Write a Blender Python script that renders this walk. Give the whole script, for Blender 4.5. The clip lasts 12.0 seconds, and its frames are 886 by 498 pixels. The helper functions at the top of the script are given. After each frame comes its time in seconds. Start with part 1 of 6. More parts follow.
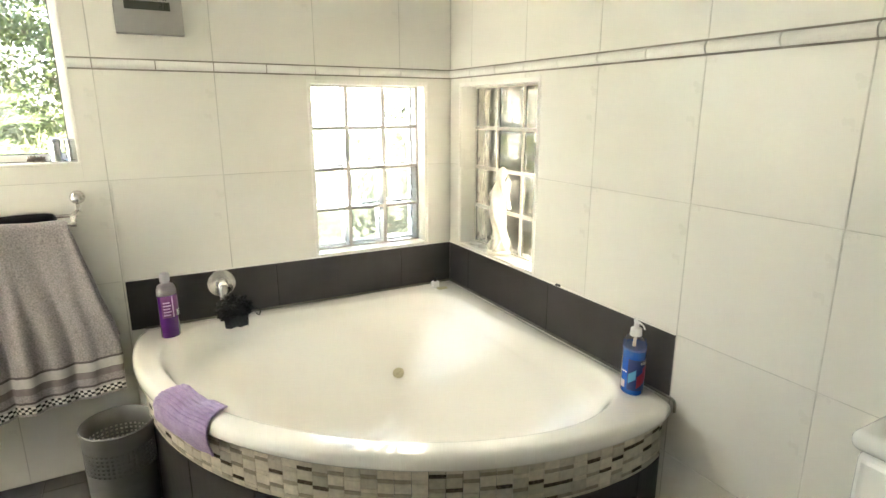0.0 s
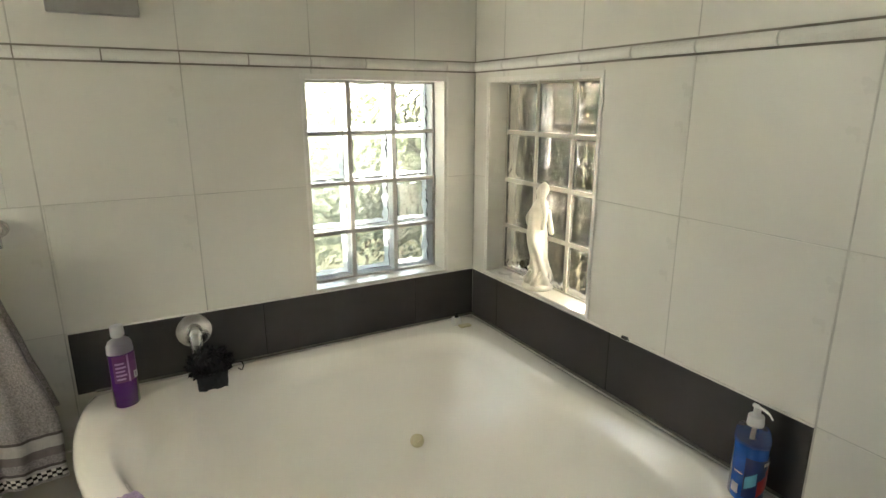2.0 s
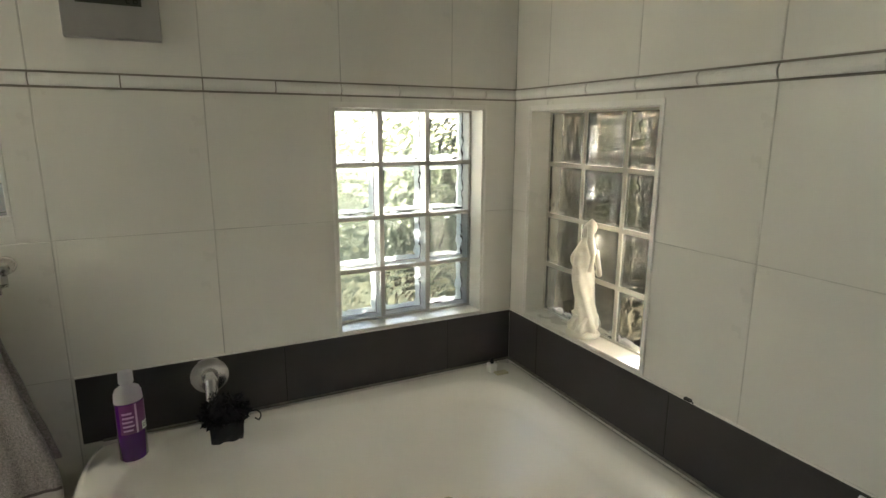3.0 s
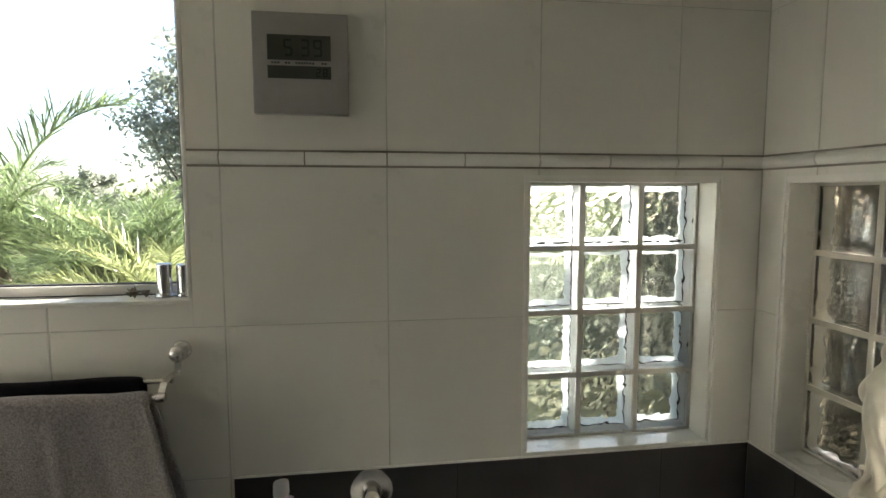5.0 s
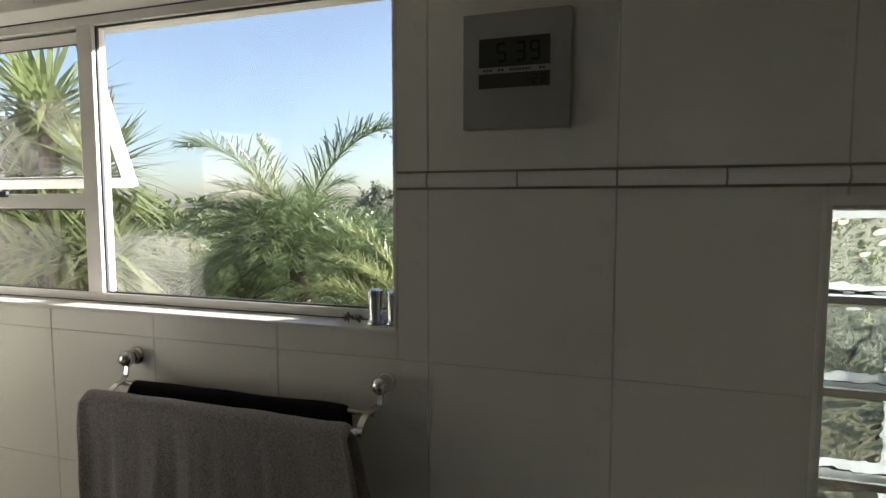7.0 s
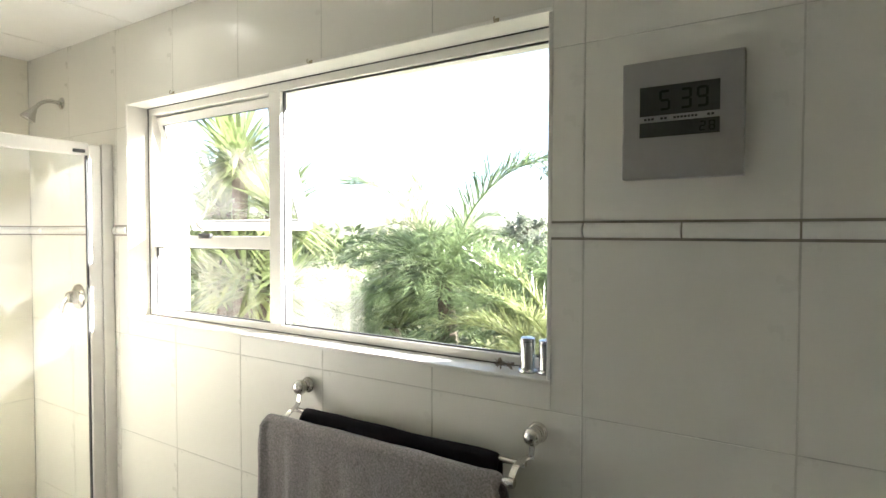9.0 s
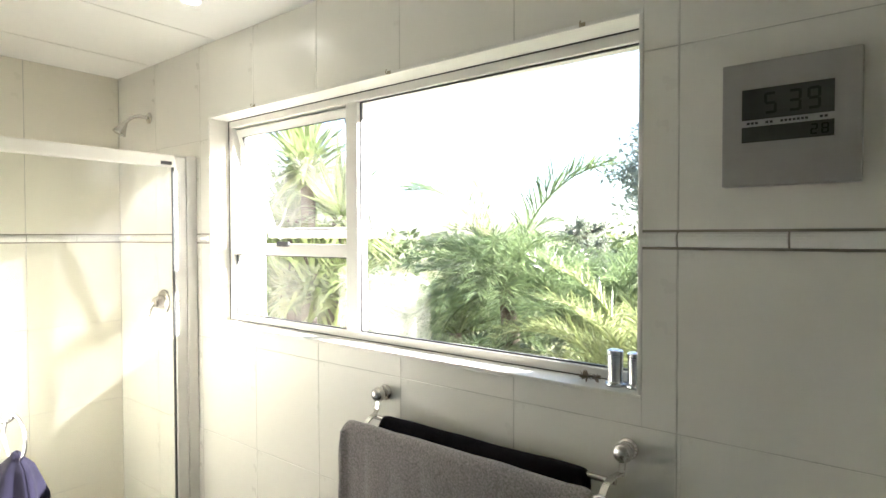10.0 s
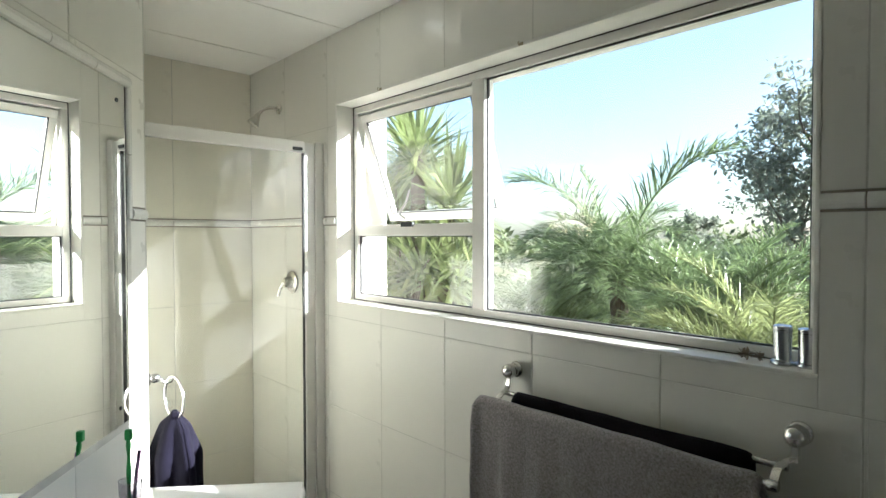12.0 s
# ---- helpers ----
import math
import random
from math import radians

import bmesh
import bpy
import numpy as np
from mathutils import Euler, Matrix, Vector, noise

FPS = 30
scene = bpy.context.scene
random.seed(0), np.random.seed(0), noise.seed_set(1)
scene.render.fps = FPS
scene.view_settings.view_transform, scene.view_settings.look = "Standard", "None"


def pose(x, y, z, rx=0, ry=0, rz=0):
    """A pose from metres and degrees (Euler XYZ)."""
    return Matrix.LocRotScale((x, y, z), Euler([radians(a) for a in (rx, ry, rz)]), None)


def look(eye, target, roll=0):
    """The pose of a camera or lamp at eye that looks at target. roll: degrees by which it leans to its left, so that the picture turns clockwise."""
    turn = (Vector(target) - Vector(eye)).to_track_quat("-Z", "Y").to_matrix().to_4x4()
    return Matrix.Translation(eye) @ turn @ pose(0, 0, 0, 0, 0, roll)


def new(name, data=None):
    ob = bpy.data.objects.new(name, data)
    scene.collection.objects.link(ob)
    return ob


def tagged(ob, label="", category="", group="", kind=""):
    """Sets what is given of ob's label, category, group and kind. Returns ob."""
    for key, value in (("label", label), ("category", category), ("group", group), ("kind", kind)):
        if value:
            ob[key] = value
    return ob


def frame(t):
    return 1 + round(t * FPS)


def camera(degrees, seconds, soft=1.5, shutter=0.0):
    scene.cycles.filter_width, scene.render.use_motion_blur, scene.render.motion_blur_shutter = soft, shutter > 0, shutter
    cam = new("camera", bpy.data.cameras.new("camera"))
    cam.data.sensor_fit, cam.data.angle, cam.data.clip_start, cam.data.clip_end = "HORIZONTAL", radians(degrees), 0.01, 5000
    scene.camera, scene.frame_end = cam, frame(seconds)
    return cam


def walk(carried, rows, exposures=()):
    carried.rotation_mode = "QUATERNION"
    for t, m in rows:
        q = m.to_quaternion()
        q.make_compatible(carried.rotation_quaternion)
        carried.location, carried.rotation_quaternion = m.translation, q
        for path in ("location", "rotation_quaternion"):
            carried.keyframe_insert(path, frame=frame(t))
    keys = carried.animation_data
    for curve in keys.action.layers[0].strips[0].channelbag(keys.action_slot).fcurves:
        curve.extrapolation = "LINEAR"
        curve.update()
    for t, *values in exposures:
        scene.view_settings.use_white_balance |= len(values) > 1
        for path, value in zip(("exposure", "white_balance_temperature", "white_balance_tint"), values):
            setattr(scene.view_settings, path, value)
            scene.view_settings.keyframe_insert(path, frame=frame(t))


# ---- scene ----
cam = camera(76.5, 12.0)
PATH = [
    (0, (0.047, -0.091, 1.588), (0.969, 1.616, 1.104), -0.0),
    (0.5, (0.05, 0.029, 1.561), (1.005, 1.713, 1.058), -0.0),
    (1, (0.118, 0.186, 1.578), (1.074, 1.87, 1.076), -0.0),
    (1.5, (0.177, 0.365, 1.594), (1.127, 2.051, 1.09), -0.1),
    (2, (0.19, 0.479, 1.618), (1.136, 2.167, 1.113), -0.0),
    (2.5, (0.242, 0.57, 1.631), (1.157, 2.282, 1.153), -0.1),
    (2.7, (0.249, 0.606, 1.625), (1.151, 2.333, 1.171), -0.0),
    (4.3, (0.287, 0.916, 1.67), (0.821, 2.826, 1.415), 0.1),
    (4.5, (0.294, 0.949, 1.66), (0.759, 2.881, 1.434), -0.1),
    (5, (0.309, 1.047, 1.665), (0.606, 3.015, 1.474), -0.0),
    (5.5, (0.38, 1.18, 1.713), (0.381, 3.168, 1.495), 0.0),
    (6, (0.415, 1.259, 1.702), (0.166, 3.235, 1.517), 0.1),
    (6.5, (0.425, 1.307, 1.706), (-0.005, 3.252, 1.534), 0.1),
    (7, (0.413, 1.328, 1.705), (-0.2, 3.226, 1.549), 0.0),
    (9, (0.393, 1.305, 1.763), (-0.679, 2.991, 1.703), 0.1),
    (9.5, (0.361, 1.284, 1.771), (-0.789, 2.92, 1.727), 0.1),
    (10, (0.318, 1.269, 1.778), (-0.91, 2.846, 1.732), -0.1),
    (10.5, (0.278, 1.254, 1.773), (-1.023, 2.773, 1.731), -0.0),
    (11, (0.245, 1.247, 1.752), (-1.13, 2.7, 1.716), -0.1),
    (11.5, (0.213, 1.221, 1.727), (-1.216, 2.619, 1.691), -0.1),
    (12, (0.201, 1.195, 1.691), (-1.267, 2.553, 1.645), -0.1),
]
EXPOSURES = [(0.0, 5.45, 6350, 12), (0.5, 5.18, 6350, 12), (1.0, 4.90, 6350, 12), (1.5, 4.60, 6350, 12), (2.5, 4.12, 6320, 12), (4.5, 3.10, 6220, 13), (5.0, 3.36, 6180, 13), (5.5, 3.16, 6120, 13),
             (6.0, 2.64, 6030, 14), (6.5, 2.30, 5980, 14), (7.2, 2.15, 5980, 14), (8.8, 3.58, 5920, 12), (9.5, 3.76, 5900, 12), (10.5, 3.80, 5850, 11), (11.0, 3.44, 5780, 9), (11.5, 3.14, 5700, 8), (12.0, 2.82, 5600, 7)]
walk(cam, [(t, look(eye, target, roll)) for t, eye, target, roll in PATH], EXPOSURES)

# ---- light ----
SUN = Vector((1.30, 1.0, 0.63)).normalized()
world = bpy.data.worlds.new("sky")
scene.world = world
world.use_nodes = True
wn = world.node_tree.nodes
sky = wn.new("ShaderNodeTexSky")
sky.sky_type, sky.sun_disc = "NISHITA", False
sky.dust_density, sky.ozone_density, sky.air_density = 1.2, 1.6, 1.0
sky.sun_elevation, sky.sun_rotation = math.asin(SUN.z), math.atan2(SUN.x, SUN.y)
# a bright, slightly hazy summer sky
haze = wn.new("ShaderNodeHueSaturation")
haze.inputs["Saturation"].default_value = 0.78
world.node_tree.links.new(sky.outputs["Color"], haze.inputs["Color"])
world.node_tree.links.new(haze.outputs["Color"], wn["Background"].inputs["Color"])
wn["Background"].inputs["Strength"].default_value = 0.060
sun = new("sun", bpy.data.lights.new("sun", "SUN"))
sun.data.energy, sun.data.angle, sun.data.color = 5.0, radians(0.5), (1.0, 0.93, 0.82)
sun.matrix_world = look(SUN * 30, (0, 0, 0))


# ---- materials ----
def mat(name, color, rough=0.5, metal=0.0, var=0.06, scale=6.0, bump=0.0, bscale=60.0, second=None, spec=0.5, coat=0.0, trans=0.0, ior=1.45, sheen=0.0, island=0.0, sub=0.0):
    m = bpy.data.materials.new(name)
    m.use_nodes = True
    n, l = m.node_tree.nodes, m.node_tree.links
    p = n["Principled BSDF"]
    p.inputs["Roughness"].default_value = rough
    p.inputs["Metallic"].default_value = metal
    p.inputs["Specular IOR Level"].default_value = spec
    p.inputs["Coat Weight"].default_value = coat
    p.inputs["Transmission Weight"].default_value = trans
    p.inputs["IOR"].default_value = ior
    p.inputs["Sheen Weight"].default_value = sheen
    p.inputs["Subsurface Weight"].default_value = sub
    tc = n.new("ShaderNodeTexCoord")
    nz = n.new("ShaderNodeTexNoise")
    nz.inputs["Scale"].default_value, nz.inputs["Detail"].default_value = scale, 6.0
    l.new(tc.outputs["Object"], nz.inputs["Vector"])
    ramp = n.new("ShaderNodeMix")
    ramp.data_type = "RGBA"
    lo = second or tuple(c * (1 - 2.2 * var) for c in color)
    hi = tuple(min(1, c * (1 + var)) for c in color)
    ramp.inputs[6].default_value, ramp.inputs[7].default_value = (*lo, 1), (*hi, 1)
    l.new(nz.outputs["Fac"], ramp.inputs[0])
    last = ramp.outputs[2]
    if island:
        info = n.new("ShaderNodeObjectInfo")
        geo = n.new("ShaderNodeNewGeometry")
        add = n.new("ShaderNodeMath")
        l.new(info.outputs["Random"], add.inputs[0]), l.new(geo.outputs["Random Per Island"], add.inputs[1])
        fr = n.new("ShaderNodeMath")
        fr.operation = "FRACT"
        l.new(add.outputs[0], fr.inputs[0])
        mr = n.new("ShaderNodeMapRange")
        mr.inputs[3].default_value, mr.inputs[4].default_value = 1 - island, 1 + island
        l.new(fr.outputs[0], mr.inputs[0])
        hs = n.new("ShaderNodeHueSaturation")
        l.new(mr.outputs[0], hs.inputs["Value"]), l.new(last, hs.inputs["Color"])
        last = hs.outputs["Color"]
    l.new(last, p.inputs["Base Color"])
    rr = n.new("ShaderNodeMapRange")
    rr.inputs[3].default_value, rr.inputs[4].default_value = max(0.0, rough * 0.8), min(1, rough * 1.25)
    l.new(nz.outputs["Fac"], rr.inputs[0]), l.new(rr.outputs[0], p.inputs["Roughness"])
    if bump:
        nb = n.new("ShaderNodeTexNoise")
        nb.inputs["Scale"].default_value, nb.inputs["Detail"].default_value = bscale, 4.0
        l.new(tc.outputs["Object"], nb.inputs["Vector"])
        bm_ = n.new("ShaderNodeBump")
        bm_.inputs["Strength"].default_value, bm_.inputs["Distance"].default_value = bump, 0.004
        l.new(nb.outputs["Fac"], bm_.inputs["Height"]), l.new(bm_.outputs["Normal"], p.inputs["Normal"])
    return m


def leaf_material(name, color, rough=0.4, glow=0.4, **k):
    """A leaf that lets some of the sun through."""
    m = mat(name, color, rough, **k)
    n, l = m.node_tree.nodes, m.node_tree.links
    p = n["Principled BSDF"]
    tl, mx = n.new("ShaderNodeBsdfTranslucent"), n.new("ShaderNodeMixShader")
    mx.inputs[0].default_value = glow
    src = p.inputs["Base Color"].links[0].from_socket
    l.new(src, tl.inputs["Color"])
    l.new(p.outputs[0], mx.inputs[1]), l.new(tl.outputs[0], mx.inputs[2])
    l.new(mx.outputs[0], n["Material Output"].inputs["Surface"])
    return m


def pane_material(name, tint=(1, 1, 1), dust=0.0):
    """Thin flat glass: clear, with a reflection by angle, and a film of dust."""
    m = bpy.data.materials.new(name)
    m.use_nodes = True
    n, l = m.node_tree.nodes, m.node_tree.links
    n.remove(n["Principled BSDF"])
    tr, gl, mx, fr = n.new("ShaderNodeBsdfTransparent"), n.new("ShaderNodeBsdfGlossy"), n.new("ShaderNodeMixShader"), n.new("ShaderNodeFresnel")
    tr.inputs["Color"].default_value = (*tint, 1)
    gl.inputs["Roughness"].default_value = 0.0
    fr.inputs["IOR"].default_value = 1.5
    l.new(fr.outputs[0], mx.inputs[0]), l.new(tr.outputs[0], mx.inputs[1]), l.new(gl.outputs[0], mx.inputs[2])
    last = mx.outputs[0]
    if dust:
        df, nz, tc, mr, mx2 = n.new("ShaderNodeBsdfDiffuse"), n.new("ShaderNodeTexNoise"), n.new("ShaderNodeTexCoord"), n.new("ShaderNodeMapRange"), n.new("ShaderNodeMixShader")
        nz.inputs["Scale"].default_value, nz.inputs["Detail"].default_value = 5.0, 8.0
        l.new(tc.outputs["Object"], nz.inputs["Vector"]), l.new(nz.outputs["Fac"], mr.inputs[0])
        mr.inputs[1].default_value, mr.inputs[2].default_value, mr.inputs[3].default_value, mr.inputs[4].default_value = 0.3, 0.8, 0.0, dust
        l.new(mr.outputs[0], mx2.inputs[0]), l.new(last, mx2.inputs[1]), l.new(df.outputs[0], mx2.inputs[2])
        last = mx2.outputs[0]
    l.new(last, n["Material Output"].inputs["Surface"])
    return m


def stripes_bump(m, scale, strength, axis="Z"):
    """A woven or brushed relief along one axis."""
    n, l = m.node_tree.nodes, m.node_tree.links
    tc, wv, b = n.new("ShaderNodeTexCoord"), n.new("ShaderNodeTexWave"), n.new("ShaderNodeBump")
    wv.bands_direction = axis
    wv.inputs["Scale"].default_value, wv.inputs["Distortion"].default_value = scale, 3.0
    b.inputs["Strength"].default_value, b.inputs["Distance"].default_value = strength, 0.003
    l.new(tc.outputs["Object"], wv.inputs["Vector"]), l.new(wv.outputs["Fac"], b.inputs["Height"])
    l.new(b.outputs["Normal"], n["Principled BSDF"].inputs["Normal"])
    return m


WHITE_TILE = mat("white_glazed_tile", (0.71, 0.69, 0.62), 0.28, var=0.02, scale=3.0, bump=0.03, bscale=25, island=0.012)
LINE_GROUT = mat("brown_grout", (0.28, 0.255, 0.21), 0.9, var=0.3, scale=12)
GROUT = mat("grout", (0.63, 0.61, 0.54), 0.9, var=0.25, scale=9, bump=0.3, bscale=150)
PLASTER = mat("plaster", (0.72, 0.71, 0.67), 0.8, var=0.05, scale=3, bump=0.2, bscale=80)
CEILING = mat("ceiling_board", (0.80, 0.79, 0.75), 0.8, var=0.03, scale=3, bump=0.1, bscale=100)
LISTELLO = mat("listello_glaze", (0.75, 0.735, 0.68), 0.25, var=0.03, scale=8, bump=0.6, bscale=90)
DARK_TILE = mat("dark_slate_tile", (0.045, 0.040, 0.038), 0.45, var=0.25, scale=5, bump=0.15, bscale=90, island=0.06)
SEALANT = mat("silicone", (0.20, 0.185, 0.15), 0.5, var=0.5, scale=25)
DARK_GROUT = mat("dark_grout", (0.02, 0.018, 0.017), 0.9)
FLOOR_TILE = mat("floor_tile", (0.075, 0.068, 0.062), 0.4, var=0.3, scale=5, bump=0.1, bscale=60, island=0.08)
ACRYLIC = mat("white_acrylic", (0.83, 0.805, 0.74), 0.12, var=0.015, scale=2, coat=0.4)
CERAMIC = mat("white_ceramic", (0.82, 0.81, 0.77), 0.1, var=0.01, scale=3, coat=0.3)
TRIM = mat("white_trim", (0.78, 0.76, 0.70), 0.4, var=0.06, scale=12)
ALU = mat("white_aluminium", (0.76, 0.74, 0.69), 0.35, var=0.06, scale=10, bump=0.03)
ALU_SHADOW = mat("gasket_and_gap_shade", (0.05, 0.05, 0.05), 0.6)
CHROME = mat("satin_chrome", (0.62, 0.60, 0.57), 0.22, metal=1.0, var=0.05, scale=20)
STEEL = mat("brushed_steel", (0.55, 0.56, 0.57), 0.25, metal=1.0, var=0.08, scale=40)
CLOCK_BODY = mat("silver_plastic", (0.36, 0.345, 0.32), 0.38, metal=0.35, var=0.04, scale=30)
LCD = mat("lcd_glass", (0.062, 0.065, 0.054), 0.15, var=0.12, scale=20)
LCD_INK = mat("lcd_digit", (0.018, 0.022, 0.014), 0.25)
GREY_TOWEL = mat("grey_terry", (0.37, 0.33, 0.315), 1.0, var=0.42, scale=170, bump=1.0, bscale=260, sheen=0.3)
BAND_DARK = mat("towel_band_brown", (0.12, 0.10, 0.10), 1.0, var=0.2, scale=60, bump=0.6, bscale=300)
BAND_MAUVE = mat("towel_band_mauve", (0.22, 0.18, 0.18), 1.0, var=0.15, scale=60, bump=0.6, bscale=300)
BAND_LIGHT = mat("towel_band_light", (0.50, 0.47, 0.44), 1.0, var=0.1, scale=60, bump=0.6, bscale=300)
CHECK_BLACK = mat("towel_check_black", (0.02, 0.02, 0.02), 1.0)
CHECK_WHITE = mat("towel_check_white", (0.68, 0.66, 0.61), 1.0)
BLACK_TOWEL = mat("black_terry", (0.014, 0.012, 0.014), 1.0, var=0.2, scale=30, bump=1.0, bscale=300, sheen=0.05, spec=0.05)
NAVY_TOWEL = mat("navy_terry", (0.010, 0.009, 0.018), 1.0, var=0.25, scale=30, bump=1.0, bscale=300, sheen=0.03, spec=0.05)
LILAC = mat("lilac_terry", (0.33, 0.24, 0.42), 1.0, var=0.15, scale=30, bump=1.0, bscale=260, sheen=0.3)
BIN_METAL = mat("grey_metal", (0.24, 0.237, 0.225), 0.4, metal=0.6, var=0.1, scale=20)
BIN_INSIDE = mat("dark_metal", (0.05, 0.05, 0.05), 0.6, metal=0.3)
PURPLE_LIQUID = mat("purple_soap", (0.085, 0.012, 0.16), 0.12, var=0.1, scale=8, coat=0.6)
CLEAR_PLASTIC = mat("clear_plastic", (0.82, 0.80, 0.84), 0.08, trans=0.9, ior=1.25, var=0.02)
FROSTED = mat("frosted_plastic", (0.86, 0.85, 0.87), 0.3, trans=0.75, ior=1.2, var=0.02)
PURPLE_LABEL = mat("purple_label", (0.13, 0.02, 0.13), 0.3, var=0.1)
LABEL_BAR = mat("label_print", (0.55, 0.35, 0.58), 0.4)
LABEL_WHITE = mat("label_white", (0.75, 0.74, 0.74), 0.4)
LABEL_BLACK = mat("label_black", (0.03, 0.03, 0.03), 0.5)
BLUE_LIQUID = mat("blue_soap", (0.012, 0.10, 0.46), 0.10, var=0.15, scale=9, coat=0.7)
BLUE_DARK = mat("label_navy", (0.01, 0.03, 0.14), 0.3, var=0.2)
LABEL_RED = mat("label_red", (0.40, 0.02, 0.03), 0.4, var=0.15)
LABEL_CYAN = mat("label_cyan", (0.12, 0.42, 0.60), 0.4, var=0.15)
WHITE_PLASTIC = mat("white_plastic", (0.80, 0.79, 0.76), 0.3, var=0.02)
BLACK_NET = mat("black_netting", (0.008, 0.008, 0.008), 0.7)
IVORY = mat("ivory_resin", (0.74, 0.70, 0.58), 0.45, var=0.1, scale=18, bump=0.25, bscale=60)
BEIGE_PLASTIC = mat("beige_plastic", (0.55, 0.50, 0.32), 0.35)
MOSAIC_BEIGE = mat("mosaic_beige", (0.60, 0.54, 0.42), 0.3, var=0.18, scale=45, island=0.18)
MOSAIC_TAN = mat("mosaic_tan", (0.36, 0.31, 0.23), 0.3, var=0.2, scale=45, island=0.2)
MOSAIC_DARK = mat("mosaic_dark", (0.13, 0.105, 0.075), 0.25, var=0.5, scale=90, island=0.3, bump=0.5, bscale=200)
MIRROR = mat("mirror_silver", (0.90, 0.92, 0.90), 0.0, metal=1.0, var=0.0)
GREEN_PLASTIC = mat("green_plastic", (0.03, 0.34, 0.07), 0.3)
MAUVE_PLASTIC = mat("mauve_plastic", (0.30, 0.16, 0.34), 0.3)
BRASS = mat("brass", (0.36, 0.31, 0.22), 0.45, metal=1.0)
BLACK = mat("black_plastic", (0.012, 0.012, 0.012), 0.4)
DRIED = mat("dried_petal", (0.30, 0.24, 0.18), 0.9, var=0.3, scale=60)
# the white tile again, with the shower's yellowish light put into its colour
SHOWER_WALL = mat("glazed_tile_warm_lit", (0.75, 0.72, 0.61), 0.28, var=0.02, scale=3.0, bump=0.03, bscale=25, island=0.012)
PANE = pane_material("window_pane", (0.93, 0.95, 0.93), 0.10)
HAZY = pane_material("hazy_sheet", (0.9, 0.9, 0.88), 0.36)
SCREEN = pane_material("shower_pane", (0.95, 0.97, 0.95), 0.05)
CLEAR = bpy.data.materials.new("pane_clear")
CLEAR.use_nodes = True
CLEAR.node_tree.nodes.remove(CLEAR.node_tree.nodes["Principled BSDF"])
CLEAR.node_tree.links.new(CLEAR.node_tree.nodes.new("ShaderNodeBsdfTransparent").outputs[0], CLEAR.node_tree.nodes["Material Output"].inputs["Surface"])
LAMP_FACE = mat("lamp_lens", (0.9, 0.88, 0.8), 0.5)
LAMP_FACE.node_tree.nodes["Principled BSDF"].inputs["Emission Color"].default_value = (1.0, 0.93, 0.8, 1)
LAMP_FACE.node_tree.nodes["Principled BSDF"].inputs["Emission Strength"].default_value = 8.0
BLOCK = mat("block_glass", (0.96, 0.99, 0.97), 0.0, trans=1.0, ior=1.5, var=0.0)
# clear blocks too: the grey tint stands for the shade behind window_3
BLOCK_SHADED = mat("block_glass_shade_tint", (0.45, 0.43, 0.39), 0.0, trans=1.0, ior=1.5, var=0.0)
EDGE_COAT = leaf_material("block_edge_coating", (0.80, 0.81, 0.80), 0.6, 0.6, var=0.05, scale=20)
MORTAR = mat("white_mortar", (0.56, 0.535, 0.46), 0.8, var=0.08, scale=20)
PALM_LEAF = leaf_material("palm_leaf", (0.20, 0.26, 0.12), 0.28, glow=0.45, var=0.35, scale=1.2, island=0.55)
PALM_PALE = leaf_material("palm_leaf_pale", (0.27, 0.30, 0.13), 0.36, glow=0.48, var=0.35, scale=1.2, island=0.35)
YUCCA_LEAF = leaf_material("yucca_leaf", (0.25, 0.30, 0.13), 0.33, glow=0.45, var=0.3, scale=1.5, island=0.45)
TREE_LEAF = leaf_material("tree_leaf", (0.26, 0.285, 0.215), 0.42, glow=0.5, var=0.4, scale=0.8, island=0.45)
HEDGE_LEAF = leaf_material("hedge_leaf", (0.12, 0.15, 0.06), 0.6, var=0.4, scale=0.5, island=0.4)
# near-black leaf: the shade at the house corner is put into its colour
SHADE_LEAF = mat("shaded_leaf", (0.030, 0.042, 0.022), 0.6, var=0.4, scale=1, island=0.4)
BARK = mat("bark", (0.13, 0.10, 0.075), 0.9, var=0.35, scale=8, bump=0.8, bscale=20)
SOIL = mat("dry_ground", (0.16, 0.13, 0.07), 0.95, var=0.4, scale=0.6, second=(0.07, 0.10, 0.03), bump=0.6, bscale=3)
RENDER = mat("outside_render", (0.62, 0.59, 0.52), 0.85, var=0.08, scale=3, bump=0.3, bscale=60)


# ---- builders ----
def part(name, bm, material, parent=None, label=""):
    me = bpy.data.meshes.new(name)
    bm.to_mesh(me)
    bm.free()
    return mesh_object(name, me, material, parent, label)


def mesh_object(name, me, material, parent=None, label=""):
    if material and not me.materials:
        for one in material if isinstance(material, (list, tuple)) else [material]:
            me.materials.append(one)
    ob = new(name, me)
    ob.parent = parent
    return tagged(ob, label)


def smooth(ob, angle=40):
    for f in ob.data.polygons:
        f.use_smooth = True
    ob.data.set_sharp_from_angle(angle=radians(angle))
    return ob


def thing(name, label, category, group="", at=None):
    ob = new(name)
    if at is not None:
        ob.matrix_world = at
    return tagged(ob, label, category, group)


